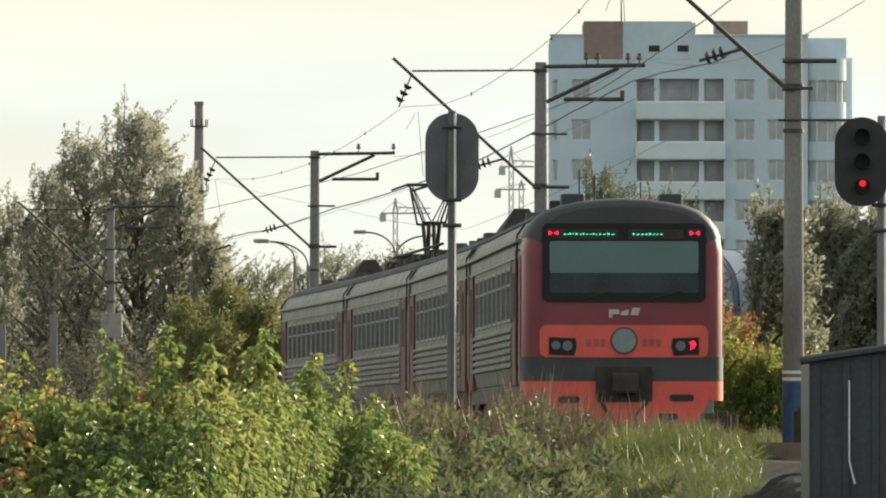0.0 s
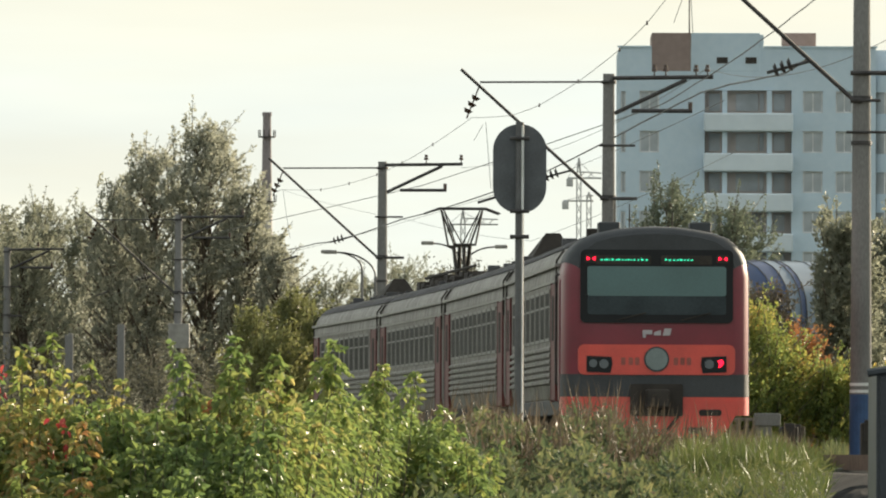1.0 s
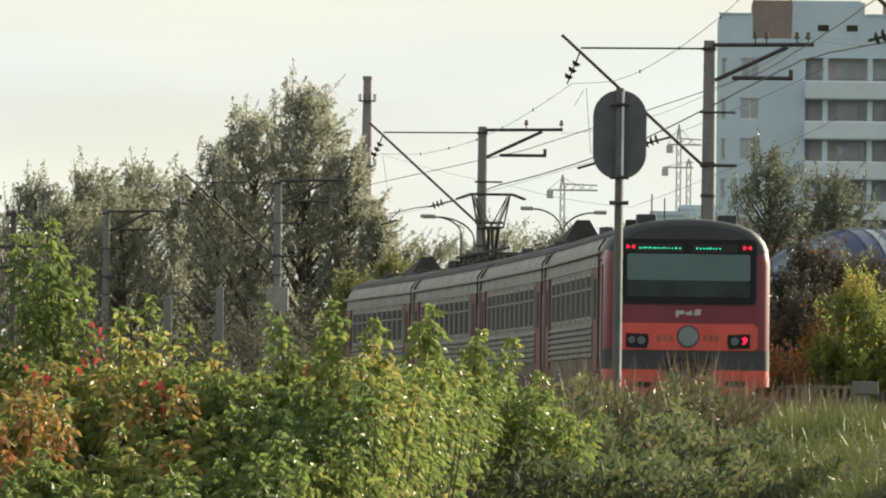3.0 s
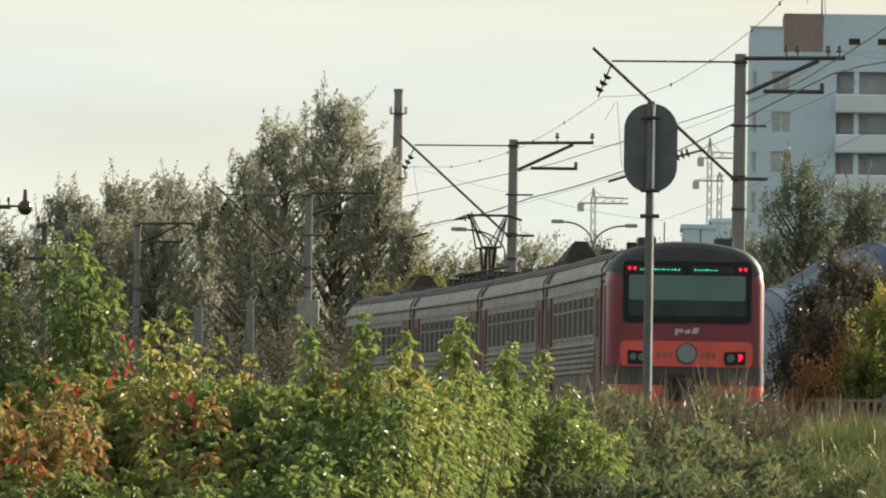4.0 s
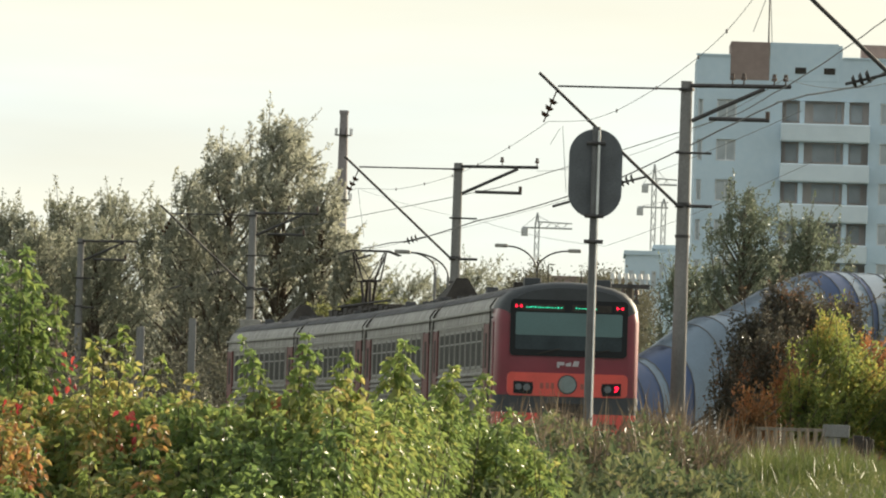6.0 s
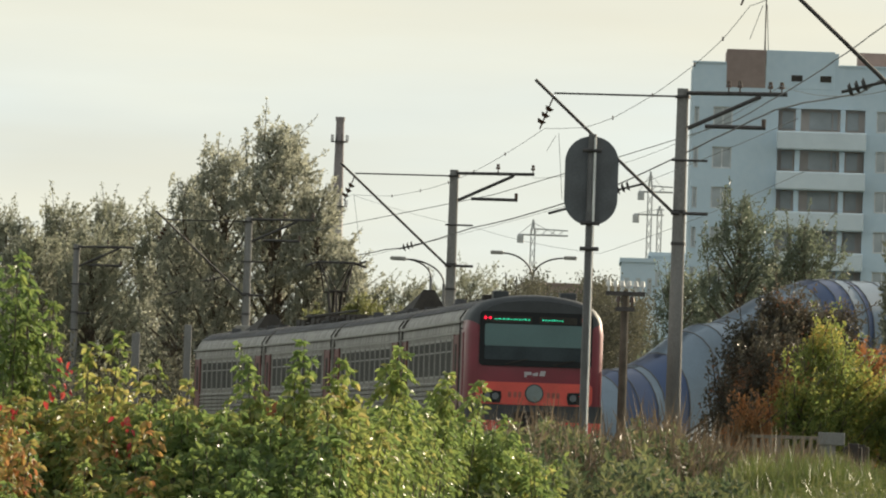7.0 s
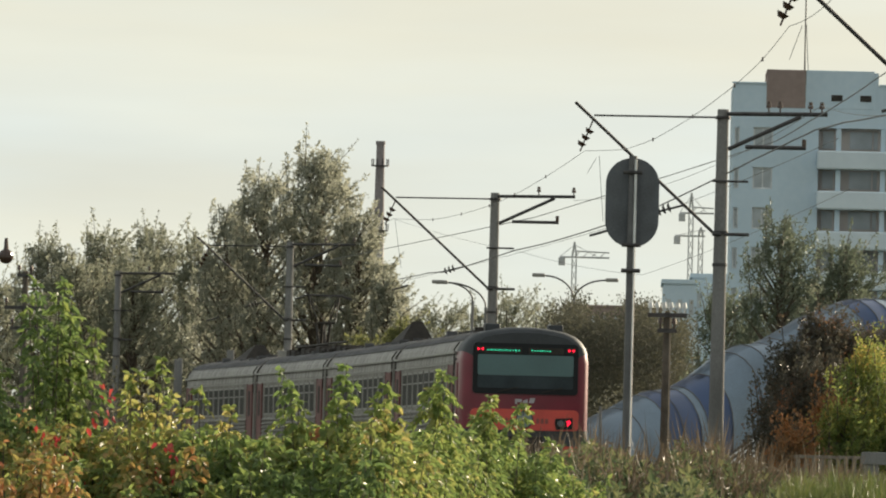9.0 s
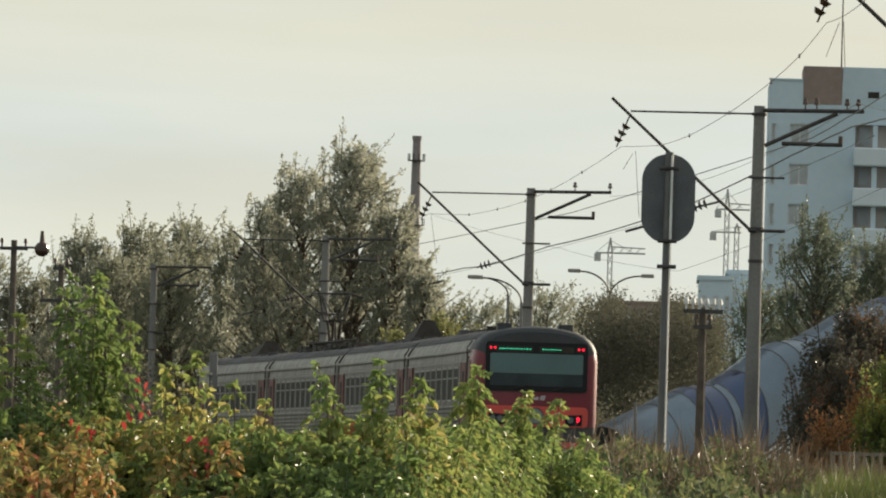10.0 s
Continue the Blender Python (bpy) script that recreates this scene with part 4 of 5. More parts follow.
def block(name, x, y, w, depth, h, material, label, n=4):
    ob = empty(name, pose(x, y, 0), label, "building")
    bm = B()
    box(bm, 0, w, 0, depth, -1, h)
    part("wall", bm, material, ob)
    bm = B()
    box(bm, -0.15, w + 0.15, -0.15, depth, h, h + 0.35)
    part("parapet", bm, material, ob)
    for k in range(n):
        bm = B()
        box(bm, w * (k + 0.3) / n, w * (k + 0.7) / n, -0.06, -0.003, h - 2.6, h - 1.3)
        part("window", bm, HOUSE_GLASS, ob)
    return ob


block("low_building", *(3.48, 700, 18.57)[:2], 2.81, 15, (3.48, 700, 18.57)[2], FACADE, "pale flat roofed block beyond the trees", 3)
block("low_building", *(5.99, 716, 19.51)[:2], 3.35, 15, (5.99, 716, 19.51)[2], FACADE, "pale flat roofed block beyond the trees", 3)
block("long_hall", *(-8.5, 1250, 28.13)[:2], 15.88, 30, (-8.5, 1250, 28.13)[2], FACADE_BROWN, "long grey industrial hall in the distance", 9)

# ---------------------------------------------------------------- chimney, cranes
ch = empty("factory_chimney", pose(-25.99, 900, 0), "tall tapering red and white banded factory chimney", "chimney")
ctop = 37.46
edges = [0, 12, 17, 21.5, 25.5, 29.5, 33, ctop]
rad = lambda z: 1.05 - 0.62 * z / ctop
for k in range(len(edges) - 1):
    bm = B()
    rod(bm, (0, 0, edges[k]), (0, 0, edges[k + 1]), rad(edges[k]), rad(edges[k + 1]), n=20)
    part("band", bm, CHIMNEY_WHITE if k in (3, 4) else CHIMNEY_RED, ch)
for z in (ctop - 2.3, ctop - 9.2):
    bm = B()
    rod(bm, (0, 0, z), (0, 0, z + 0.12), rad(z) + 0.45, n=16)
    for k in range(10):
        a = k * math.pi / 5
        rod(bm, ((rad(z) + 0.42) * math.cos(a), (rad(z) + 0.42) * math.sin(a), z), ((rad(z) + 0.42) * math.cos(a), (rad(z) + 0.42) * math.sin(a), z + 0.8), 0.05, n=4)
    part("gallery", bm, STEEL, ch)
bm = B()
rod(bm, (0, 0, ctop), (0, 0, ctop + 0.4), rad(ctop) + 0.08, n=20)
part("rim", bm, CHIMNEY_RED, ch)
# pale grey steel, distance haze put into its colour
CRANE = paint("hazy crane steel", (0.55, 0.55, 0.55), 0.7, vary=0.2)


def crane(x, y, top, jib_z, left, right, half=0.38):
    ob = empty("tower_crane", pose(x, y, 0), "slender grey tower crane far beyond the trees", "crane", "tower cranes")
    bm = B()
    for sx in (-half, half):
        for sy in (-half, half):
            rod(bm, (sx, sy, 0), (sx, sy, jib_z + 1), 0.1, n=4)
    z = 0.0
    while z < jib_z - 2:
        rod(bm, (-half, -half, z), (half, -half, z + 2), 0.06, n=4)
        rod(bm, (half, -half, z), (-half, -half, z + 2), 0.06, n=4)
        z += 2
    part("tower", bm, CRANE, ob)
    bm = B()
    for s in (-half, half):
        rod(bm, (s, 0, jib_z), (0, 0, top), 0.16, n=4)
    rod(bm, (left, 0, jib_z), (0, 0, top - 0.5), 0.05, n=4)
    rod(bm, (right * 0.7, 0, jib_z), (0, 0, top - 0.5), 0.05, n=4)
    part("apex", bm, CRANE, ob)
    bm = B()
    rod(bm, (left, 0, jib_z), (right, 0, jib_z), 0.16, n=4)
    rod(bm, (0, 0, jib_z + 1.1), (right, 0, jib_z + 0.9), 0.12, n=4)
    xk = 0.0
    while xk < right - 1.5:
        rod(bm, (xk, 0, jib_z), (xk + 1, 0, jib_z + 1), 0.07, n=4)
        xk += 1.5
    part("jib", bm, CRANE, ob)
    bm = B()
    box(bm, left - 0.2, left + 1.0, -0.5, 0.5, jib_z - 1.5, jib_z - 0.1, 0.1)
    part("counterweight", bm, CRANE, ob)


crane(*(-8.45, 1500, 43.54)[:2], (-8.49, 1500, 44.94)[2], (-8.42, 1500, 42.23)[2], -2.61, 6.22)
crane(*(12.1, 1500, 44.12)[:2], (11.81, 1500, 54.15)[2], (11.92, 1500, 50.54)[2], -2.01, 4.01)
crane(*(13.99, 1510, 44.45)[:2], (13.78, 1500, 48.38)[2], (13.83, 1500, 46.78)[2], -4.61, 0.8)


# ---------------------------------------------------------------- street lamps and small masts
def street_lamp(x, y, z_fork, heads, label):
    ob = empty("street_lamp", pose(x, y, 0), label, "street lamp", "street lamps")
    bm = B()
    rod(bm, (0, 0, float(ground_z(x, y)) - 0.2), (0, 0, z_fork), 0.12, 0.08, n=10)
    part("pole", bm, CONCRETE, ob)
    for dx, dz in heads:
        bm = B()
        pts = [Vector((dx * (1 - math.cos(f * math.pi / 2)), 0, dz * math.sin(f * math.pi / 2))) for f in [k / 8 for k in range(9)]]
        for a, b in zip(pts, pts[1:]):
            rod(bm, a + Vector((0, 0, z_fork)), b + Vector((0, 0, z_fork)), 0.045, n=6)
        part("arm", bm, STEEL, ob, "curved grey arm")
        bm = B()
        s = 1 if dx > 0 else -1
        box(bm, min(dx, dx + s * 0.7), max(dx, dx + s * 0.7), -0.16, 0.16, z_fork + dz - 0.08, z_fork + dz + 0.12, 0.06)
        part("lamp_head", bm, WINDOW_FRAME, ob, "pale cobra lamp head")


street_lamp(*(-2.5, 450, 10.64)[:2], (-2.52, 450, 11.45)[2], [(-1.56, 1.32), (1.65, 1.14)], "double armed street lamp beyond the railway")
street_lamp(*(-7.89, 450, 10.51)[:2], (-7.91, 450, 11.33)[2], [(-1.5, 0.96)], "single armed street lamp beyond the railway")
street_lamp(*(-6.87, 430, 10.3)[:2], (-6.87, 430, 10.59)[2], [(-1.95, 1.21)], "single armed street lamp beyond the railway")

WOOD_POLE = paint("tarred pole wood", (0.13, 0.11, 0.09), 0.9, vary=0.4, scale=3)


def line_pole(x, y, top, arms, label, lamp=False):
    ob = empty("line_pole", pose(x, y, 0), label, "utility pole", "utility poles")
    bm = B()
    rod(bm, (0, 0, float(ground_z(x, y)) - 0.3), (0, 0, top), 0.15, 0.11, n=10)
    part("pole", bm, WOOD_POLE, ob)
    for z, w, n in arms:
        bm = B()
        box(bm, -w, w, -0.2, -0.08, top - z - 0.06, top - z + 0.06)
        part("crossarm", bm, STEEL, ob)
        for k in range(n):
            xk = -w + 0.08 + (2 * w - 0.16) * k / max(1, n - 1)
            bm = B()
            rod(bm, (xk, -0.14, top - z + 0.06), (xk, -0.14, top - z + 0.34), 0.035, n=6)
            rod(bm, (xk, -0.14, top - z + 0.2), (xk, -0.14, top - z + 0.36), 0.08, 0.05, n=8)
            part("insulator", bm, WHITE_BAND if n > 4 else PORCELAIN, ob)
    if lamp:
        bm = B()
        rod(bm, (0, -0.1, top - 0.25), (1.0, -0.1, top - 0.25), 0.04)
        part("bracket", bm, STEEL, ob)
        bm = B()
        bmesh.ops.create_uvsphere(bm, u_segments=14, v_segments=9, radius=0.27, matrix=Matrix.Translation((1.0, -0.1, top - 0.3)))
        rod(bm, (1.0, -0.1, top - 0.1), (1.0, -0.1, top + 0.35), 0.1, 0.06, n=8)
        part("lamp_globe", bm, PORCELAIN, ob)


line_pole(1.30, 235, 6.51, [(0.1, 0.55, 6), (0.53, 0.27, 2)], "short tarred pole with white insulators on a crossarm")
line_pole(*(-22.88, 300, 6.07)[:2], (-22.99, 300, 9.58)[2], [(0.3, 0.5, 2)], "tarred pole with a globe lamp on a bracket", lamp=True)
line_pole(*(-21.88, 310, 6.27)[:2], (-21.96, 310, 9.01)[2], [(0.15, 0.3, 2), (1.35, 0.75, 2), (2.1, 0.5, 2)], "tarred pole with three crossarms")

for tok, w in (((-15.6, 300, 5.76), 0.13), ((-14.74, 320, 6.44), 0.22), ((-16.24, 310, 5.9), 0.14), ((-17.17, 330, 6.23), 0.12), ((-0.46, 215, 3.65), 0.05)):
    bm = B()
    box(bm, -w * 0.65, w * 0.65, -0.09, 0.09, float(ground_z(tok[0], tok[1])) - 0.3, tok[2], 0.02)
    tagged(link("concrete_post", bm, CONCRETE), "short pale concrete post before the trees", "post", "concrete posts").location = (tok[0], tok[1], 0)


# ---------------------------------------------------------------- covered stairway of a footbridge
GD = 250.0
gal = empty("covered_stairway", Matrix(), "covered footbridge stairway with blue and milky arched sheets", "stairway")
spine = [(694, 685), (777, 643), (817, 620), (840, 611), (871, 606), (884, 602), (925, 579), (974, 540), (1000, 526), (1028, 522), (1048, 513), (1112, 474), (1165, 450), (1190, 441), (1216, 439), (1236, 439), (1246, 440), (1288, 441), (1312, 441)]
tones = "WWBBWBWWWWWWBBWBWW"
sec = []
x00 = (694 - 784) * GD / 14959
for X, Y in spine:
    x = (X - 784) * GD / 14959
    d = GD + (x - x00) * 0.9
    x = (X - 784) * d / 14959
    sec.append((x, d, 1.6 + (783 - Y) * d / 14959))
NRM = Vector((0.67, -0.74, 0))
RG = 1.55


def arch(p, r):
    c = Vector((p[0], p[1], p[2] - r))
    out = [c + NRM * r + Vector((0, 0, -0.75))]
    for k in range(13):
        a = math.pi * k / 12
        out.append(c + NRM * (r * math.cos(a)) + Vector((0, 0, r * math.sin(a))))
    out.append(c - NRM * r + Vector((0, 0, -0.75)))
    return out


for k in range(len(sec) - 1):
    a, b = arch(sec[k], RG), arch(sec[k + 1], RG)
    ai, bi = arch(sec[k], RG - 0.05), arch(sec[k + 1], RG - 0.05)
    bm = B()
    va, vb = [bm.verts.new(p) for p in a], [bm.verts.new(p) for p in b]
    wa, wb = [bm.verts.new(p) for p in ai], [bm.verts.new(p) for p in bi]
    for j in range(len(a) - 1):
        bm.faces.new((va[j], va[j + 1], vb[j + 1], vb[j]))
        bm.faces.new((wa[j], wb[j], wb[j + 1], wa[j + 1]))
    part("roof_sheet", bm, BLUE_SHEET if tones[k] == "B" else WHITE_SHEET, gal, "blue arched sheet" if tones[k] == "B" else "milky arched sheet", smooth=True)
    bm = B()
    rr = arch(sec[k], RG + 0.02)
    for p, q in zip(rr, rr[1:]):
        rod(bm, p, q, 0.022, n=4)
    part("arch_rib", bm, GALVANISED, gal)
for k in range(len(sec) - 1):
    a, b = Vector(sec[k]) + NRM * RG, Vector(sec[k + 1]) + NRM * RG
    for j in range(5):
        bm = B()
        dz = Vector((0, 0, RG + 0.9 + j * 0.17))
        rod(bm, a - dz, b - dz, 0.04, n=4)
        part("railing_bar", bm, WHITE_BAND, gal)
for k in (1, 4, 7, 9, 11, 14, 17):
    for s in (-1, 1):
        p = Vector(sec[k]) + NRM * (RG - 0.1) * s
        bm = B()
        rod(bm, (p.x, p.y, float(ground_z(p.x, p.y)) - 0.3), (p.x, p.y, p.z - RG - 0.7), 0.1, n=8)
        part("column", bm, STEEL, gal)
for k in range(len(sec) - 1):
    bm = B()
    a, b = Vector(sec[k]) - Vector((0, 0, 3.2)), Vector(sec[k + 1]) - Vector((0, 0, 3.2))
    v = [bm.verts.new(p) for p in (a + NRM * 1.5, a - NRM * 1.5, b - NRM * 1.5, b + NRM * 1.5)]
    w = [bm.verts.new(q.co - Vector((0, 0, 0.25))) for q in v]
    for f in ((0, 1, 2, 3),):
        bm.faces.new([v[j] for j in f])
        bm.faces.new([w[j] for j in f][::-1])
    bm.faces.new((v[0], v[3], w[3], w[0]))
    bm.faces.new((v[1], w[1], w[2], v[2]))
    part("flight", bm, CONCRETE, gal, "concrete stair flight")

# ---------------------------------------------------------------- shed, fence, odds by the track
shed = empty("metal_shed", pose(1.95, 45, 0), "dark ribbed sheet metal shed beside the path", "shed")
zs = 2.03
bm = B()
v = [bm.verts.new(p) for p in ((0, 0, -0.3), (2.2, -0.2, -0.3), (2.2, -0.2, zs + 0.32), (0, 0, zs), (0.05, 2.2, -0.3), (2.25, 2.0, -0.3), (2.25, 2.0, zs + 0.32), (0.05, 2.2, zs))]
for f in ((0, 1, 2, 3), (5, 4, 7, 6), (4, 0, 3, 7), (1, 5, 6, 2), (3, 2, 6, 7)):
    bm.faces.new([v[k] for k in f])
part("wall", bm, SHED, shed)
for k in range(14):
    xk = 0.02 + k * 0.155
    bm = B()
    box(bm, xk, xk + 0.04, -0.022 - xk * 0.09, 0.01 - xk * 0.09, -0.2, zs + xk * 0.145 - 0.02, 0.005)
    part("rib", bm, SHED, shed)
bm = B()
rod(bm, (-0.05, -0.05, zs + 0.005), (2.25, -0.26, zs + 0.34), 0.022, n=6)
part("roof_edge", bm, SHED, shed, "dark folded roof edge")
bm = B()
rod(bm, (0.21, -0.07, 1.5), (0.21, -0.07, 1.93), 0.005)
rod(bm, (0.21, -0.07, 1.5), (0.24, -0.07, 1.38), 0.005)
part("drip_strip", bm, WHITE_BAND, shed)

fence = empty("wooden_fence", pose(4.22, 200, 0), "low grey weathered wooden picket fence by the track", "fence")
ftop = (4.21, 200, 2.45)[2]
random.seed(4)
for k in range(9):
    bm = B()
    h = random.uniform(-0.04, 0.05)
    box(bm, k * 0.19, k * 0.19 + 0.1, -0.02, 0.02, 0.9, ftop - 0.05 + h, 0.006)
    part("picket", bm, WOOD, fence)
for z in (ftop, ftop - 0.32):
    bm = B()
    box(bm, -0.05, 1.7, 0.022, 0.07, z - 0.06, z + 0.02, 0.006)
    part("fence_rail", bm, WOOD, fence)
cb = (5.75, 199, 2.27)
bm = B()
box(bm, 0, 0.62, 0, 0.45, cb[2], cb[2] + 0.3, 0.02)
box(bm, 0.05, 0.41, 0.05, 0.35, 0.9, cb[2])
tagged(link("concrete_box", bm, CONCRETE), "pale concrete cable box beside the picket fence", "cable box").location = (cb[0], cb[1], 0)
for tok, w, h in (((6.45, 199, 2.26), 0.5, 0.36), ((4.41, 138, 2.06), 0.3, 0.25), ((5.81, 140, 2.13), 0.3, 0.32)):
    bm = B()
    box(bm, 0, w, 0, 0.35, float(ground_z(tok[0], tok[1])) - 0.1, tok[2], 0.03)
    box(bm, w * 0.2, w * 0.8, -0.05, 0.1, tok[2] - h, tok[2] + 0.05, 0.02)
    tagged(link("relay_case", bm, UNDER), "small dark rusty trackside case", "relay case", "trackside cases").location = (tok[0], tok[1], 0)


# ---------------------------------------------------------------- trees
def spray_tree(x, y, top, width, material, count, leaf=0.3, bare=0.18, label="tall poplar tree with loose grey green leaves", name="poplar_tree", spire=1.0, seed=1, lean=0.3, category="tree", limbs=46):
    """A tree of rising limbs, each with sprays of leaves; gaps stay between them."""
    global rng
    rng = np.random.default_rng(seed)
    z0 = float(ground_z(x, y))
    H = top - z0
    ob = empty(name, pose(x, y, z0 - 0.1), label, category)
    bm = B()
    rod(bm, (0, 0, 0), (0.02 * H, 0, H * 0.55), H * 0.016 + 0.05, H * 0.008, n=8, caps=False)
    rod(bm, (0.02 * H, 0, H * 0.55), (0, 0, H * 0.93), H * 0.008, 0.02, n=6, caps=False)
    pts, dirs = [], []
    n_limb = int(limbs + 2 * H)
    for k in range(n_limb):
        f = bare + (0.9 - bare) * (k + rng.random()) / n_limb
        a = k * 2.4 + rng.normal() * 0.4
        h = (f - bare) / (0.93 - bare)
        env = min(1, h / 0.22) ** 0.5 * max(0, 1 - h) ** 0.6 * width * 0.56 * rng.uniform(0.55, 1.15) + 0.02 * width
        rise = env * rng.uniform(0.5, 1.0) * spire + 0.04 * H
        s = np.array([0.0, 0.0, f * H * 0.97])
        e = s + np.array([env * math.cos(a), env * math.sin(a), rise])
        if e[2] > H * 0.95:
            e[2] = H * rng.uniform(0.88, 0.95)
        rod(bm, s, e, 0.012 * H * (1 - f) + 0.03, 0.015, n=5, caps=False)
        m = max(4, int(count / n_limb / 26))
        for j in range(m):
            g = 0.45 + 0.57 * rng.random() ** 0.6
            c = s + (e - s) * g + rng.normal(size=3) * np.array([1, 1, 0.8]) * (0.03 * width + 0.16)
            ln = rng.uniform(0.5, 1.2) * (0.08 * width + 0.4)
            way = np.array([math.cos(a) * 0.35 + lean, math.sin(a) * 0.35, rng.uniform(0.4, 1.1)])
            way = way / np.linalg.norm(way)
            q = rng.random(26)[:, None]
            pts.append(c + way * ln * q + rng.normal(size=(26, 3)) * ln * 0.13 * (1.3 - q))
            dirs.append(np.repeat(way[None], 26, 0))
        tip = np.array([math.cos(a) * 0.45 + lean, math.sin(a) * 0.45, rng.uniform(0.5, 1.3)])
        tip = tip / np.linalg.norm(tip) * (0.15 * width + 0.7) * rng.uniform(0.6, 1.4)
        rod(bm, e, e + tip, 0.02, 0.008, n=4, caps=False)
        q = rng.random(34)[:, None]
        pts.append(e + tip * q + rng.normal(size=(34, 3)) * 0.13 * (1.25 - q))
        dirs.append(np.repeat(tip[None] / np.linalg.norm(tip), 34, 0))
    part("trunk", bm, BARK, ob, "grey brown trunk and limbs")
    v, f = leaves(np.concatenate(pts), leaf, leaf * 0.5, 0.0, 0.7, np.concatenate(dirs) * 0.7)
    tagged(mesh_ob("crown", v, f, material, ob), kind="stuff")
    return ob


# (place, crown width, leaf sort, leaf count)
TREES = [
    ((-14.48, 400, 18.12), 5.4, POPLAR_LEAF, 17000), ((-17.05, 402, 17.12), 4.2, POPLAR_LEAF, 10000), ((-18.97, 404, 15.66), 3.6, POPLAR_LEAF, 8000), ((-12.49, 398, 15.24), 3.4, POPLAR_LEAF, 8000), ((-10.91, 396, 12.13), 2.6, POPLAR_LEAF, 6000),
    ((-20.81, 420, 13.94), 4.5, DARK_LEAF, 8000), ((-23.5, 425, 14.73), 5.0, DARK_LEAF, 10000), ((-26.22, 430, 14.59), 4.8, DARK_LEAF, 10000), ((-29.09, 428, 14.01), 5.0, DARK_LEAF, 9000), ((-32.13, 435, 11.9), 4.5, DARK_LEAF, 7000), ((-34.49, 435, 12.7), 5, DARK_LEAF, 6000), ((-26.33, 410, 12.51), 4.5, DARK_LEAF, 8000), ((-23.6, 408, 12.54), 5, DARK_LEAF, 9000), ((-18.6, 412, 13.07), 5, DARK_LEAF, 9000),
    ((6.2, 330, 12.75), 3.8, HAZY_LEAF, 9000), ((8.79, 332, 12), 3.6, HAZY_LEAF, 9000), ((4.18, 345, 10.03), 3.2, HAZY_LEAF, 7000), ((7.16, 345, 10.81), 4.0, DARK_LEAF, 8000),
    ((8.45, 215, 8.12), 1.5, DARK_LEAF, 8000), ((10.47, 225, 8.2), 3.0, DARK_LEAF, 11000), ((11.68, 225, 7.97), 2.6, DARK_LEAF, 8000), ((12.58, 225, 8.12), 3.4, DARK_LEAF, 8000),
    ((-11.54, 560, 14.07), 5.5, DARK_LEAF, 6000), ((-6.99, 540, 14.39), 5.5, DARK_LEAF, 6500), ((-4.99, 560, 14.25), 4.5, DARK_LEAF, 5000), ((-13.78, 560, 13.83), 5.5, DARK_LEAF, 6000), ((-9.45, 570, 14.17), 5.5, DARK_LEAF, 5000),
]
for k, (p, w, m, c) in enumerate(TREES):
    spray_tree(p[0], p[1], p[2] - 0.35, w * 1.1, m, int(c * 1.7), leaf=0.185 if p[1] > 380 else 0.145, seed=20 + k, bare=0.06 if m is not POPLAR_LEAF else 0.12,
               label="tall poplar with loose grey green wind-blown leaves" if m is POPLAR_LEAF else ("leafy green tree before the white house, greyed for haze" if m is HAZY_LEAF else "dark green leafy tree in the shelter belt"),
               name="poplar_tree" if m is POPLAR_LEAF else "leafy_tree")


def thicket(name, x0, x1, d0, d1, top_of, material, count, leaf, label, seed, kind="stuff", category="thicket"):
    """Dense undergrowth between two distances; top_of(x) gives its uneven height."""
    global rng
    rng = np.random.default_rng(seed)
    n = count // 22
    cx, cy = rng.uniform(x0, x1, n), rng.uniform(d0, d1, n)
    g = ground_z(cx, cy)
    t = np.array([top_of(v) for v in cx])
    cz = g + (t - g) * rng.random(n) ** 0.6
    c = np.stack([cx, cy, cz], 1)
    pts = np.repeat(c, 22, 0) + rng.normal(size=(n * 22, 3)) * leaf * np.array([2.2, 2.2, 2.0])
    v, f = leaves(pts, leaf, leaf * 0.5, 0.1, 1.0, np.array([[0.25, 0, 0.4]]))
    return tagged(mesh_ob(name, v, f, material), label, category, kind=kind)


thicket("undergrowth", -46, 0, 372, 392, lambda x: 5.2 + 1.3 * math.sin(x * 0.7) + 0.8 * math.sin(x * 2.1 + 1), SHADY_LEAF, 60000, 0.2, "undergrowth below the shelter belt, shade put into its leaves", 60)
# unseen belt, added so the coach windows mirror something dark
thicket("unseen_belt", -125, -44, 330, 350, lambda x: 10.0 + 1.6 * math.sin(x * 0.4) + 1.1 * math.sin(x * 1.3), SHADY_LEAF, 40000, 0.45, "unseen leaf belt added to darken the coach window reflections", 68)
thicket("far_wood", -32, 30, 600, 640, lambda x: 9.0 + 1.0 * math.sin(x * 0.45) + 0.7 * math.sin(x * 1.7), DARK_LEAF, 30000, 0.5, "far dark wood along the horizon", 61)
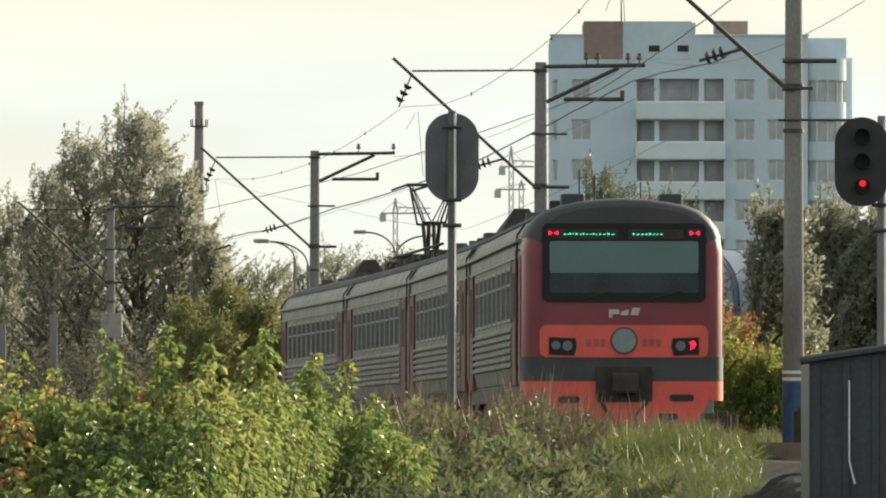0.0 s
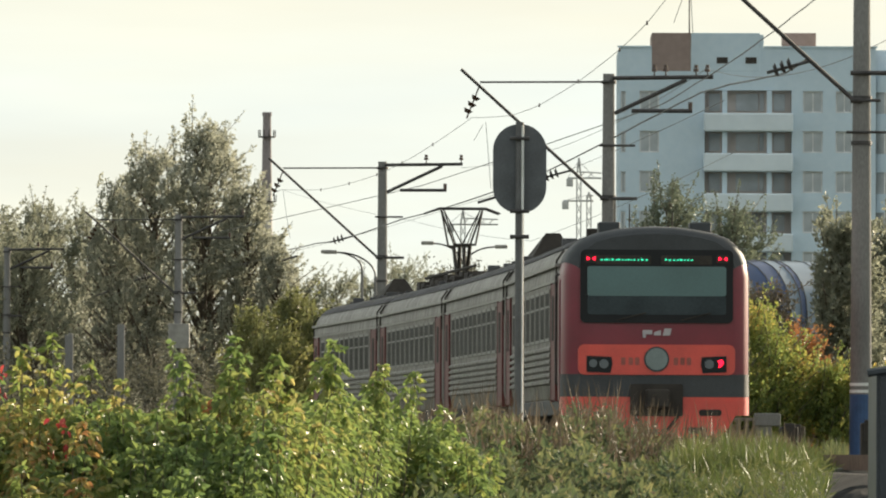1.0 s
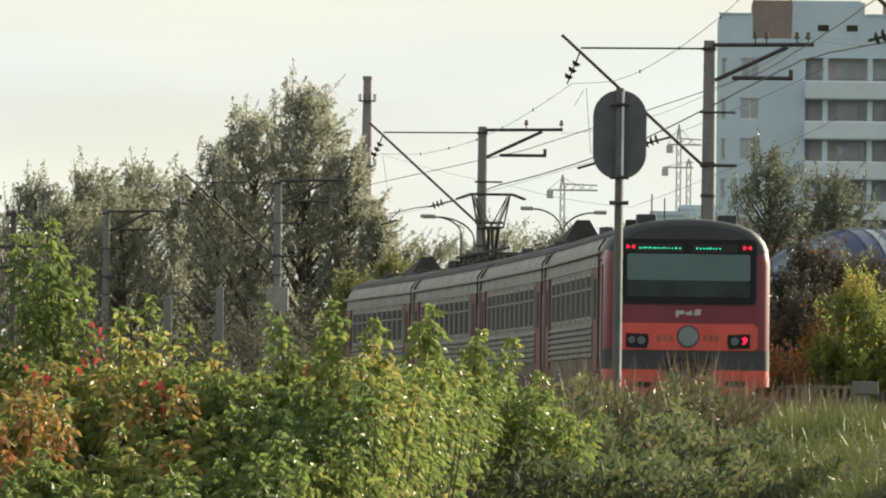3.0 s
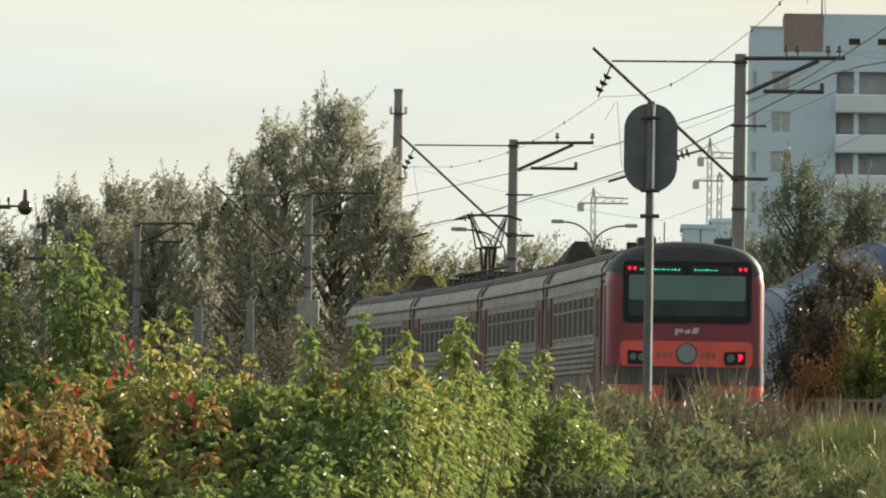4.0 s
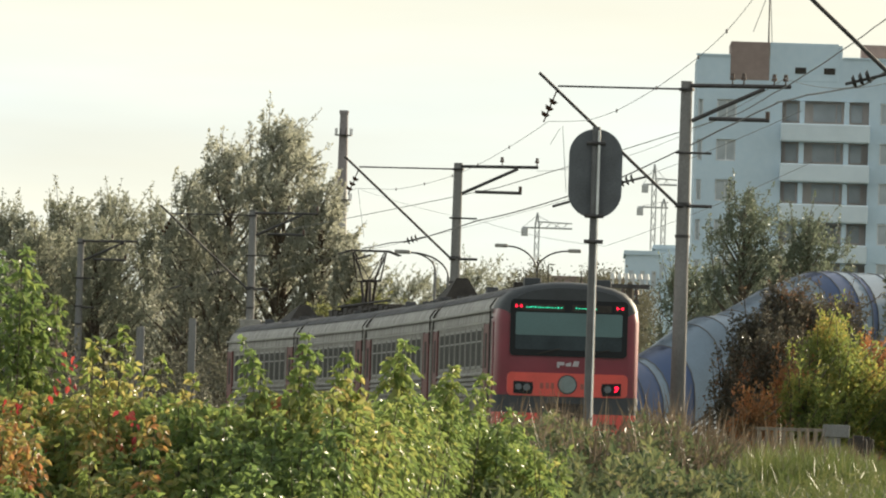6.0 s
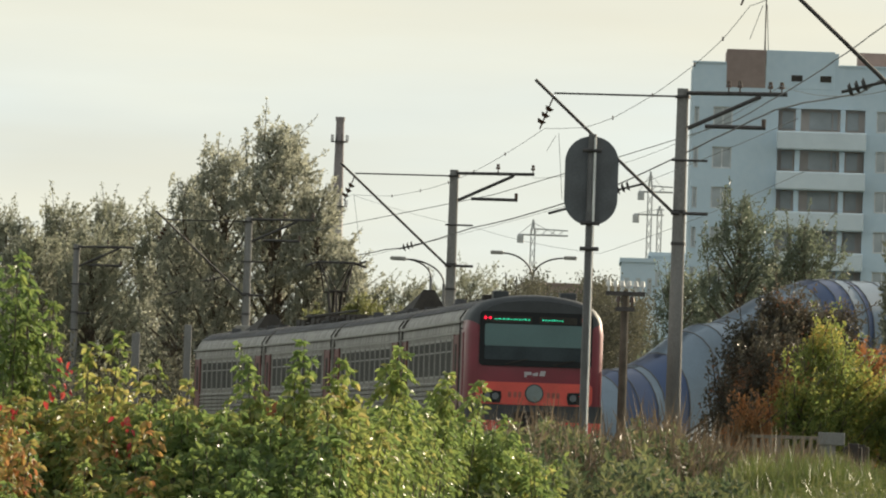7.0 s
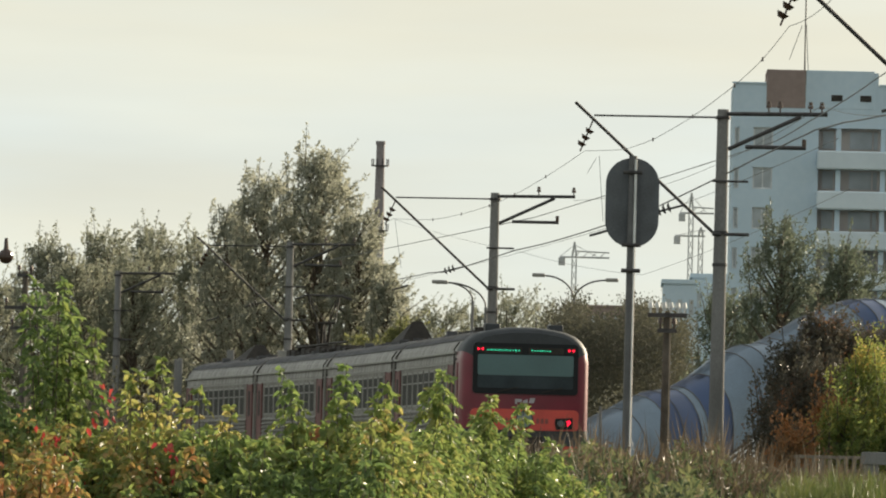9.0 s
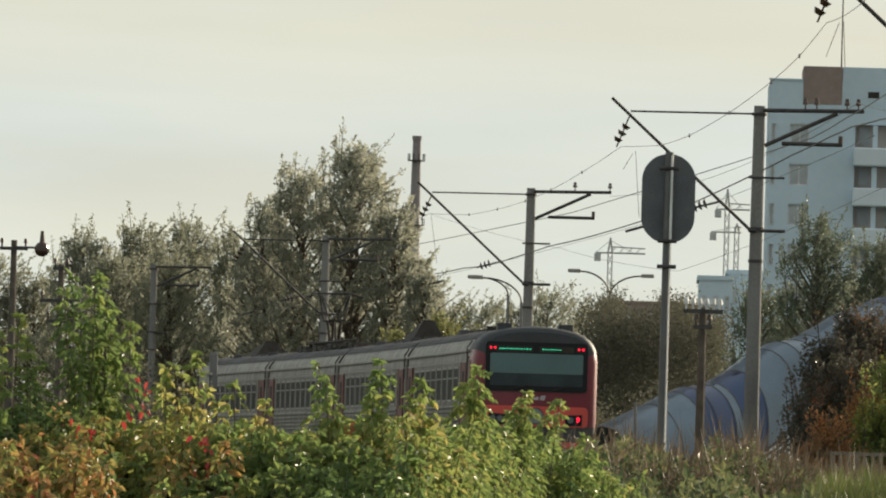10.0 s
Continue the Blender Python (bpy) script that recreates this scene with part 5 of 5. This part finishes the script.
for k, (x, y, top, w, m, c, lab) in enumerate((
        (5.35, 217, 6.15, 2.4, BROWN_LEAF, 15000, "dark red brown bush beside the stairway"), (4.45, 216, 5.35, 2.0, BROWN_LEAF, 11000, "dark red brown bush beside the stairway"), (6.5, 218, 5.8, 2.2, BROWN_LEAF, 12000, "dark red brown bush beside the stairway"), (5.1, 214, 4.7, 2.6, BROWN_LEAF, 12000, "dark red brown bush beside the stairway"),
        (6.02, 207, 5.15, 1.7, GOLD_LEAF, 9000, "yellowing young maple bush beside the track"), (6.5, 206, 4.2, 1.6, GOLD_LEAF, 5000, "yellowing young maple bush beside the track"), (7.15, 208, 4.65, 1.2, ORANGE_LEAF, 4000, "orange leaved young maple beside the track"), (7.75, 206, 3.7, 1.4, GOLD_LEAF, 7000, "yellowing young maple bush beside the track"),
        (-7.75, 303, 7.5, 2.2, YELLOW_LEAF, 9000, "rounded yellow green bush beyond the railway"), (-9.2, 304, 6.7, 2.4, YELLOW_LEAF, 9000, "rounded yellow green bush beyond the railway"), (-6.7, 302, 6.8, 2.0, YELLOW_LEAF, 8000, "rounded yellow green bush beyond the railway"), (-8.4, 300, 5.8, 2.4, YELLOW_LEAF, 8000, "rounded yellow green bush beyond the railway"), (-5.7, 303, 5.9, 1.6, YELLOW_LEAF, 5000, "rounded yellow green bush beyond the railway"),
        (8.3, 206, 3.4, 1.1, GOLD_LEAF, 5000, "yellowing young maple bush beside the track"), (4.95, 206, 3.95, 0.7, ORANGE_LEAF, 1800, "orange leaved young maple beside the track"), (4.15, 204, 3.05, 0.7, ORANGE_LEAF, 1500, "orange leaved young maple beside the track"), (5.5, 205, 3.6, 1.6, GOLD_LEAF, 5000, "yellowing young maple bush beside the track"))):
    spray_tree(x, y, top, w, m, int(c * 1.3), leaf=0.105 if y < 250 else 0.15, seed=300 + k, bare=0.03, label=lab, name="brown_bush" if m is BROWN_LEAF else ("yellowing_bush" if m is YELLOW_LEAF else "maple_bush"), spire=0.6, category="bush", limbs=26)
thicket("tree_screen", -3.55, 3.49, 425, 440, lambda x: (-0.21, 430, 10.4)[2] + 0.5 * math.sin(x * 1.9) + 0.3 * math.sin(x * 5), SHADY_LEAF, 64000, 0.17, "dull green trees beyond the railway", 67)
thicket("tree_screen", 4.12, 19.1, 352, 366, lambda x: 6.5 + 0.9 * math.sin(x * 0.9) + 0.6 * math.sin(x * 2.3), DARK_LEAF, 30000, 0.26, "dense green trees before the apartment house", 66)

# ---------------------------------------------------------------- foreground maples
BD = 70.0
px7 = BD / 14959


def leaflets(at, way, length, width):
    """Ovate leaflets, folded on the midrib and turned face up: verts and faces."""
    n = len(at)
    d = way / np.linalg.norm(way, axis=1)[:, None]
    up = np.array([[0.1, -0.6, 0.8]]) + rng.normal(size=(n, 3)) * 0.6
    side = np.cross(d, up)
    side /= np.linalg.norm(side, axis=1)[:, None] + 1e-9
    nrm = np.cross(side, d)
    k = rng.uniform(0.7, 1.25, n)[:, None]
    L, W, lift = d * length * k, side * width * k * 0.5, nrm * width * k * 0.16
    curl = nrm * length * k * rng.uniform(-0.25, 0.05, n)[:, None]
    v = np.stack([at, at + L * 0.28 + W + lift, at + L * 0.66 + W * 0.72 + lift + curl * 0.4, at + L + curl, at + L * 0.66 - W * 0.72 + lift + curl * 0.4, at + L * 0.28 - W + lift], axis=1)
    f = (np.arange(n) * 6)[:, None]
    return v.reshape(-1, 3), np.concatenate([f + np.array([[0, 1, 2, 3]]), f + np.array([[0, 3, 4, 5]])])


def shoot(x, y, top, material, n_leaf, bag, stems, short=1.0):
    """One upright shoot with drooping compound leaves of five leaflets up its length."""
    tall = rng.uniform(1.1, 2.0) * short
    lean = rng.normal(size=2) * 0.12
    e = np.array([x + lean[0], y + lean[1], top])
    s = np.array([x, y, max(0.1, top - tall)])
    stems.append((np.array([x, y, 0.0]), e))
    n = max(6, n_leaf // 5)
    f = ((np.arange(n) + rng.random(n)) / n) ** 0.8
    a = np.arange(n) * 2.4 + rng.normal(size=n) * 0.5
    tip = np.clip((f - 0.8) / 0.2, 0, 1)
    ray = np.stack([np.cos(a) * (1 - 0.6 * tip), np.sin(a) * (1 - 0.6 * tip), 0.25 + 0.9 * tip - 0.3 * rng.random(n)], 1)
    ray /= np.linalg.norm(ray, axis=1)[:, None]
    reach = (0.06 + 0.13 * (1 - f) ** 0.5 * rng.uniform(0.5, 1.3, n))[:, None]
    root = s + (e - s) * f[:, None]
    flank = np.cross(ray, np.array([[0.0, 0.0, 1.0]]))
    flank /= np.linalg.norm(flank, axis=1)[:, None] + 1e-9
    fall = np.array([[0.0, 0.0, -1.0]])
    bag.setdefault(material.name, (material, [], []))
    for q, turn in ((0.5, 1), (0.5, -1), (0.78, 1), (0.78, -1), (1.0, 0)):
        bag[material.name][1].append(root + ray * reach * q + fall * (0.06 * q * q))
        bag[material.name][2].append(ray * (0.55 if turn else 1.0) + flank * turn * 0.75 + fall * rng.uniform(0.3, 1.5, n)[:, None] + rng.normal(size=(n, 3)) * 0.2)


def outline(X):
    """Height of the leafy mass across the view."""
    return np.interp(X, [-420, -330, -260, -120, 0, 120, 250, 330, 400, 480, 560, 620, 700, 760], [710, 710, 690, 725, 725, 735, 715, 700, 725, 705, 730, 750, 765, 800])


def maple_bush(X0, X1, d, n, seed, tall=(), label="leafy green ash-leaved maple bush with yellowing tips"):
    global rng
    rng = np.random.default_rng(seed)
    ob = empty("maple_bush", pose(0, 0, 0), label, "bush", "maple bushes")
    bag, stems = {}, []
    for k in range(n):
        X = X0 + (X1 - X0) * ((k * 0.618034 + seed * 0.13) % 1.0)
        y = d + (rng.uniform(-1.6, 1.6) if k % 2 else rng.uniform(-3.4, 1.2))
        Y = outline(X) + (rng.gamma(1.5, 42) - 30 if k % 2 else rng.uniform(15, 300))
        if k % 2 == 0:
            y = d - 0.016 * (Y - outline(X)) + rng.uniform(-1.9, 0.5)
        y += float(np.interp(X, [380, 580], [0.0, 17.0]))
        top = 1.6 + (783 - Y) * y / 14959
        autumn = 0.95 * np.exp(-((X + 190) / 140) ** 2 - ((Y - 745) / 60) ** 2) + 0.4 * np.exp(-((X - 330) / 60) ** 2 - ((Y - 660) / 40) ** 2)
        m = AUTUMN_LEAF if rng.random() < autumn * 0.7 else BUSH_LEAF
        thin = float(np.interp(X, [310, 470], [1.0, 0.3])) if m is BUSH_LEAF else 0.4
        if k % 2 == 0 and (X > 520 or Y > outline(X) + np.interp(X, [190, 330], [330, 60])) or X > 600 and k % 4 == 1:
            continue
        shoot((X - 784) * y / 14959, y - (0.8 if m is AUTUMN_LEAF else 0.0), top, m, int(rng.uniform(140, 230) * (0.35 + 0.65 * thin)), bag, stems, short=thin)
    for X, Y in tall:
        y = d - 0.8 + float(np.interp(X, [380, 580], [0.0, 16.0]))
        top = 1.6 + (783 - Y) * y / 14959
        for j in range(3):
            shoot((X - 784) * y / 14959 + rng.normal() * 0.07, y + rng.normal() * 0.1, top - j * 0.14, BUSH_LEAF, 170, bag, stems, short=float(np.interp(X, [320, 480], [1.0, 0.4])))
    for X, Y in ((-126, 663), (-190, 768), (-215, 745), (-12, 752)):
        if X0 < X < X1:
            c = np.array([(X - 784) * (d - 2) / 14959, d - 2, 1.6 + (783 - Y) * (d - 2) / 14959])
            bag.setdefault(RED_LEAF.name, (RED_LEAF, [], []))
            bag[RED_LEAF.name][1].append(c + rng.normal(size=(14, 3)) * np.array([0.06, 0.06, 0.11]))
            bag[RED_LEAF.name][2].append(np.repeat([[0.0, 0, -0.8]], 14, 0) + rng.normal(size=(14, 3)) * 0.4)
    bm = B()
    for s, e in stems:
        rod(bm, s, e, 0.011, 0.004, n=4, caps=False)
    tagged(part("stem", bm, BARK, ob), kind="stuff")
    for nm, (m, pts, ways) in bag.items():
        v, f = leaflets(np.concatenate(pts), np.concatenate(ways), 0.074, 0.043)
        tagged(mesh_ob("foliage", v, f, m, ob), kind="stuff")
    return ob


TALL = [(-366, 518), (-306, 560), (-221, 438), (-206, 470), (-171, 520), (-86, 575), (-6, 600), (74, 625), (224, 588), (304, 575), (384, 612), (464, 588), (534, 630), (574, 640), (654, 705)]
for k, (a, b) in enumerate(((-440, -200), (-230, 20), (-10, 230), (210, 430), (410, 600), (570, 740))):
    maple_bush(a, b, BD + (k % 2) * 0.3, int((b - a) * 1.45), 100 + k, [t for t in TALL if a + 5 <= t[0] < b - 15])

# ---------------------------------------------------------------- weeds and grass on the slope


def weeds(name, X0, X1, d0, d1, outline_of, count, length, width, material, label, seed, up=1.6, spread=0.5):
    global rng
    rng = np.random.default_rng(seed)
    X, y = rng.uniform(X0, X1, count), rng.uniform(d0, d1, count)
    x = (X - 784) * y / 14959
    g = ground_z(x, y)
    t = 1.6 + (783 - np.array([outline_of(v) for v in X])) * y / 14959
    t = np.maximum(g + 0.1, t - rng.gamma(1.2, 0.16, count))
    z = g + (t - g) * rng.random(count) ** 0.45 - length * 0.4
    v, f = leaves(np.stack([x, y, z], 1), length, width, -0.2, spread, np.array([[0.12, 0, up]]))
    return tagged(mesh_ob(name, v, f, material), label, "weeds", kind="stuff")


def weed_top(X):
    return np.interp(X, [560, 640, 720, 800, 870, 960, 1030, 1100, 1180, 1260, 1300, 1340, 1420], [715, 712, 708, 716, 716, 710, 732, 756, 770, 785, 800, 850, 900]) + 7 * math.sin(X * 0.11) + 6 * math.sin(X * 0.047)


def grass_top(X):
    return np.interp(X, [1050, 1120, 1200, 1280, 1320, 1350, 1380], [800, 775, 768, 778, 800, 850, 880]) + 9 * math.sin(X * 0.09) + 7 * math.sin(X * 0.23)


def clumps(X):
    return 16 * math.sin(X * 0.031 + 1.0) + 10 * math.sin(X * 0.083) + 6 * math.sin(X * 0.21)


weeds("weed_leaves", 560, 1340, 110, 124, lambda X: weed_top(X) + clumps(X) * 0.6 + 6, 34000, 0.15, 0.06, WEED_LEAF, "tangled green weeds on the slope", 200, up=0.4, spread=1.0)
weeds("weed_leaves", 480, 1300, 96, 108, lambda X: weed_top(X) + 62 + clumps(X + 40), 30000, 0.13, 0.06, WEED_LEAF, "dense dark green weeds at the foot of the slope", 206, up=0.3, spread=1.0)
weeds("weed_leaves", 260, 1200, 84, 94, lambda X: weed_top(X) + 130 + clumps(X + 90), 34000, 0.12, 0.055, WEED_LEAF, "dense dark green weeds below the bank", 207, up=0.3, spread=1.0)
weeds("weed_stalks", 560, 1320, 106, 124, lambda X: weed_top(X) - 14 + clumps(X) * 0.5, 2600, 0.6, 0.016, DRY_WEED, "dry brown weed stalks on the slope", 201)
weeds("seed_heads", 620, 1310, 106, 124, lambda X: weed_top(X) - 10 + clumps(X) * 0.5, 6000, 0.09, 0.035, DRY_WEED, "dry brown seed heads of weeds", 202, up=0.8, spread=0.8)
weeds("tall_grass", 1060, 1345, 98, 112, grass_top, 30000, 0.34, 0.013, GRASS_LEAF, "sunlit yellow green tall grass", 203, up=0.9, spread=0.6)
weeds("grass_heads", 1080, 1335, 100, 112, lambda X: grass_top(X) - 12, 3500, 0.3, 0.018, DRY_WEED, "pale dry grass heads on the slope", 205, up=0.9, spread=0.6)
weeds("low_grass", 1340, 1650, 174, 188, lambda X: 768 + 8 * math.sin(X * 0.05), 9000, 0.3, 0.016, WEED_LEAF, "short grass by the track", 204, up=1.0, spread=0.5)


def cover(name, d0, d1, across, height, count, length, width, material, label, seed):
    """Low growth over the near flank of the bank; across: offsets from the track."""
    global rng
    rng = np.random.default_rng(seed)
    y = rng.uniform(d0, d1, count)
    x = track_x(y) + rng.uniform(across[0], across[1], count)
    keep = x < 0.0375 * y
    x, y, count = x[keep], y[keep], int(keep.sum())
    z = ground_z(x, y) + height * rng.random(count) ** 1.3 * (0.6 + 0.5 * np.sin(x * 2.3 + y * 0.31)) - length * 0.2
    v, f = leaves(np.stack([x, y, z], 1), length, width, -0.2, 0.8, np.array([[0.1, 0, 0.6]]))
    return tagged(mesh_ob(name, v, f, material), label, "weeds", kind="stuff")


cover("bank_weeds", 74, 100, (-7.5, -4.4), 0.4, 36000, 0.13, 0.05, WEED_LEAF, "low green weeds on the flank of the bank", 220)
cover("bank_grass", 74, 112, (-4.6, -1.3), 0.35, 13000, 0.24, 0.012, GRASS_LEAF, "sunlit grass along the edge of the ballast", 221)


def motions():
    """The train draws away along the curve."""
    for k, car in enumerate(coaches):
        walk(car, [(t / 2, coach_pose(k, t / 2)) for t in range(21)])


motions()
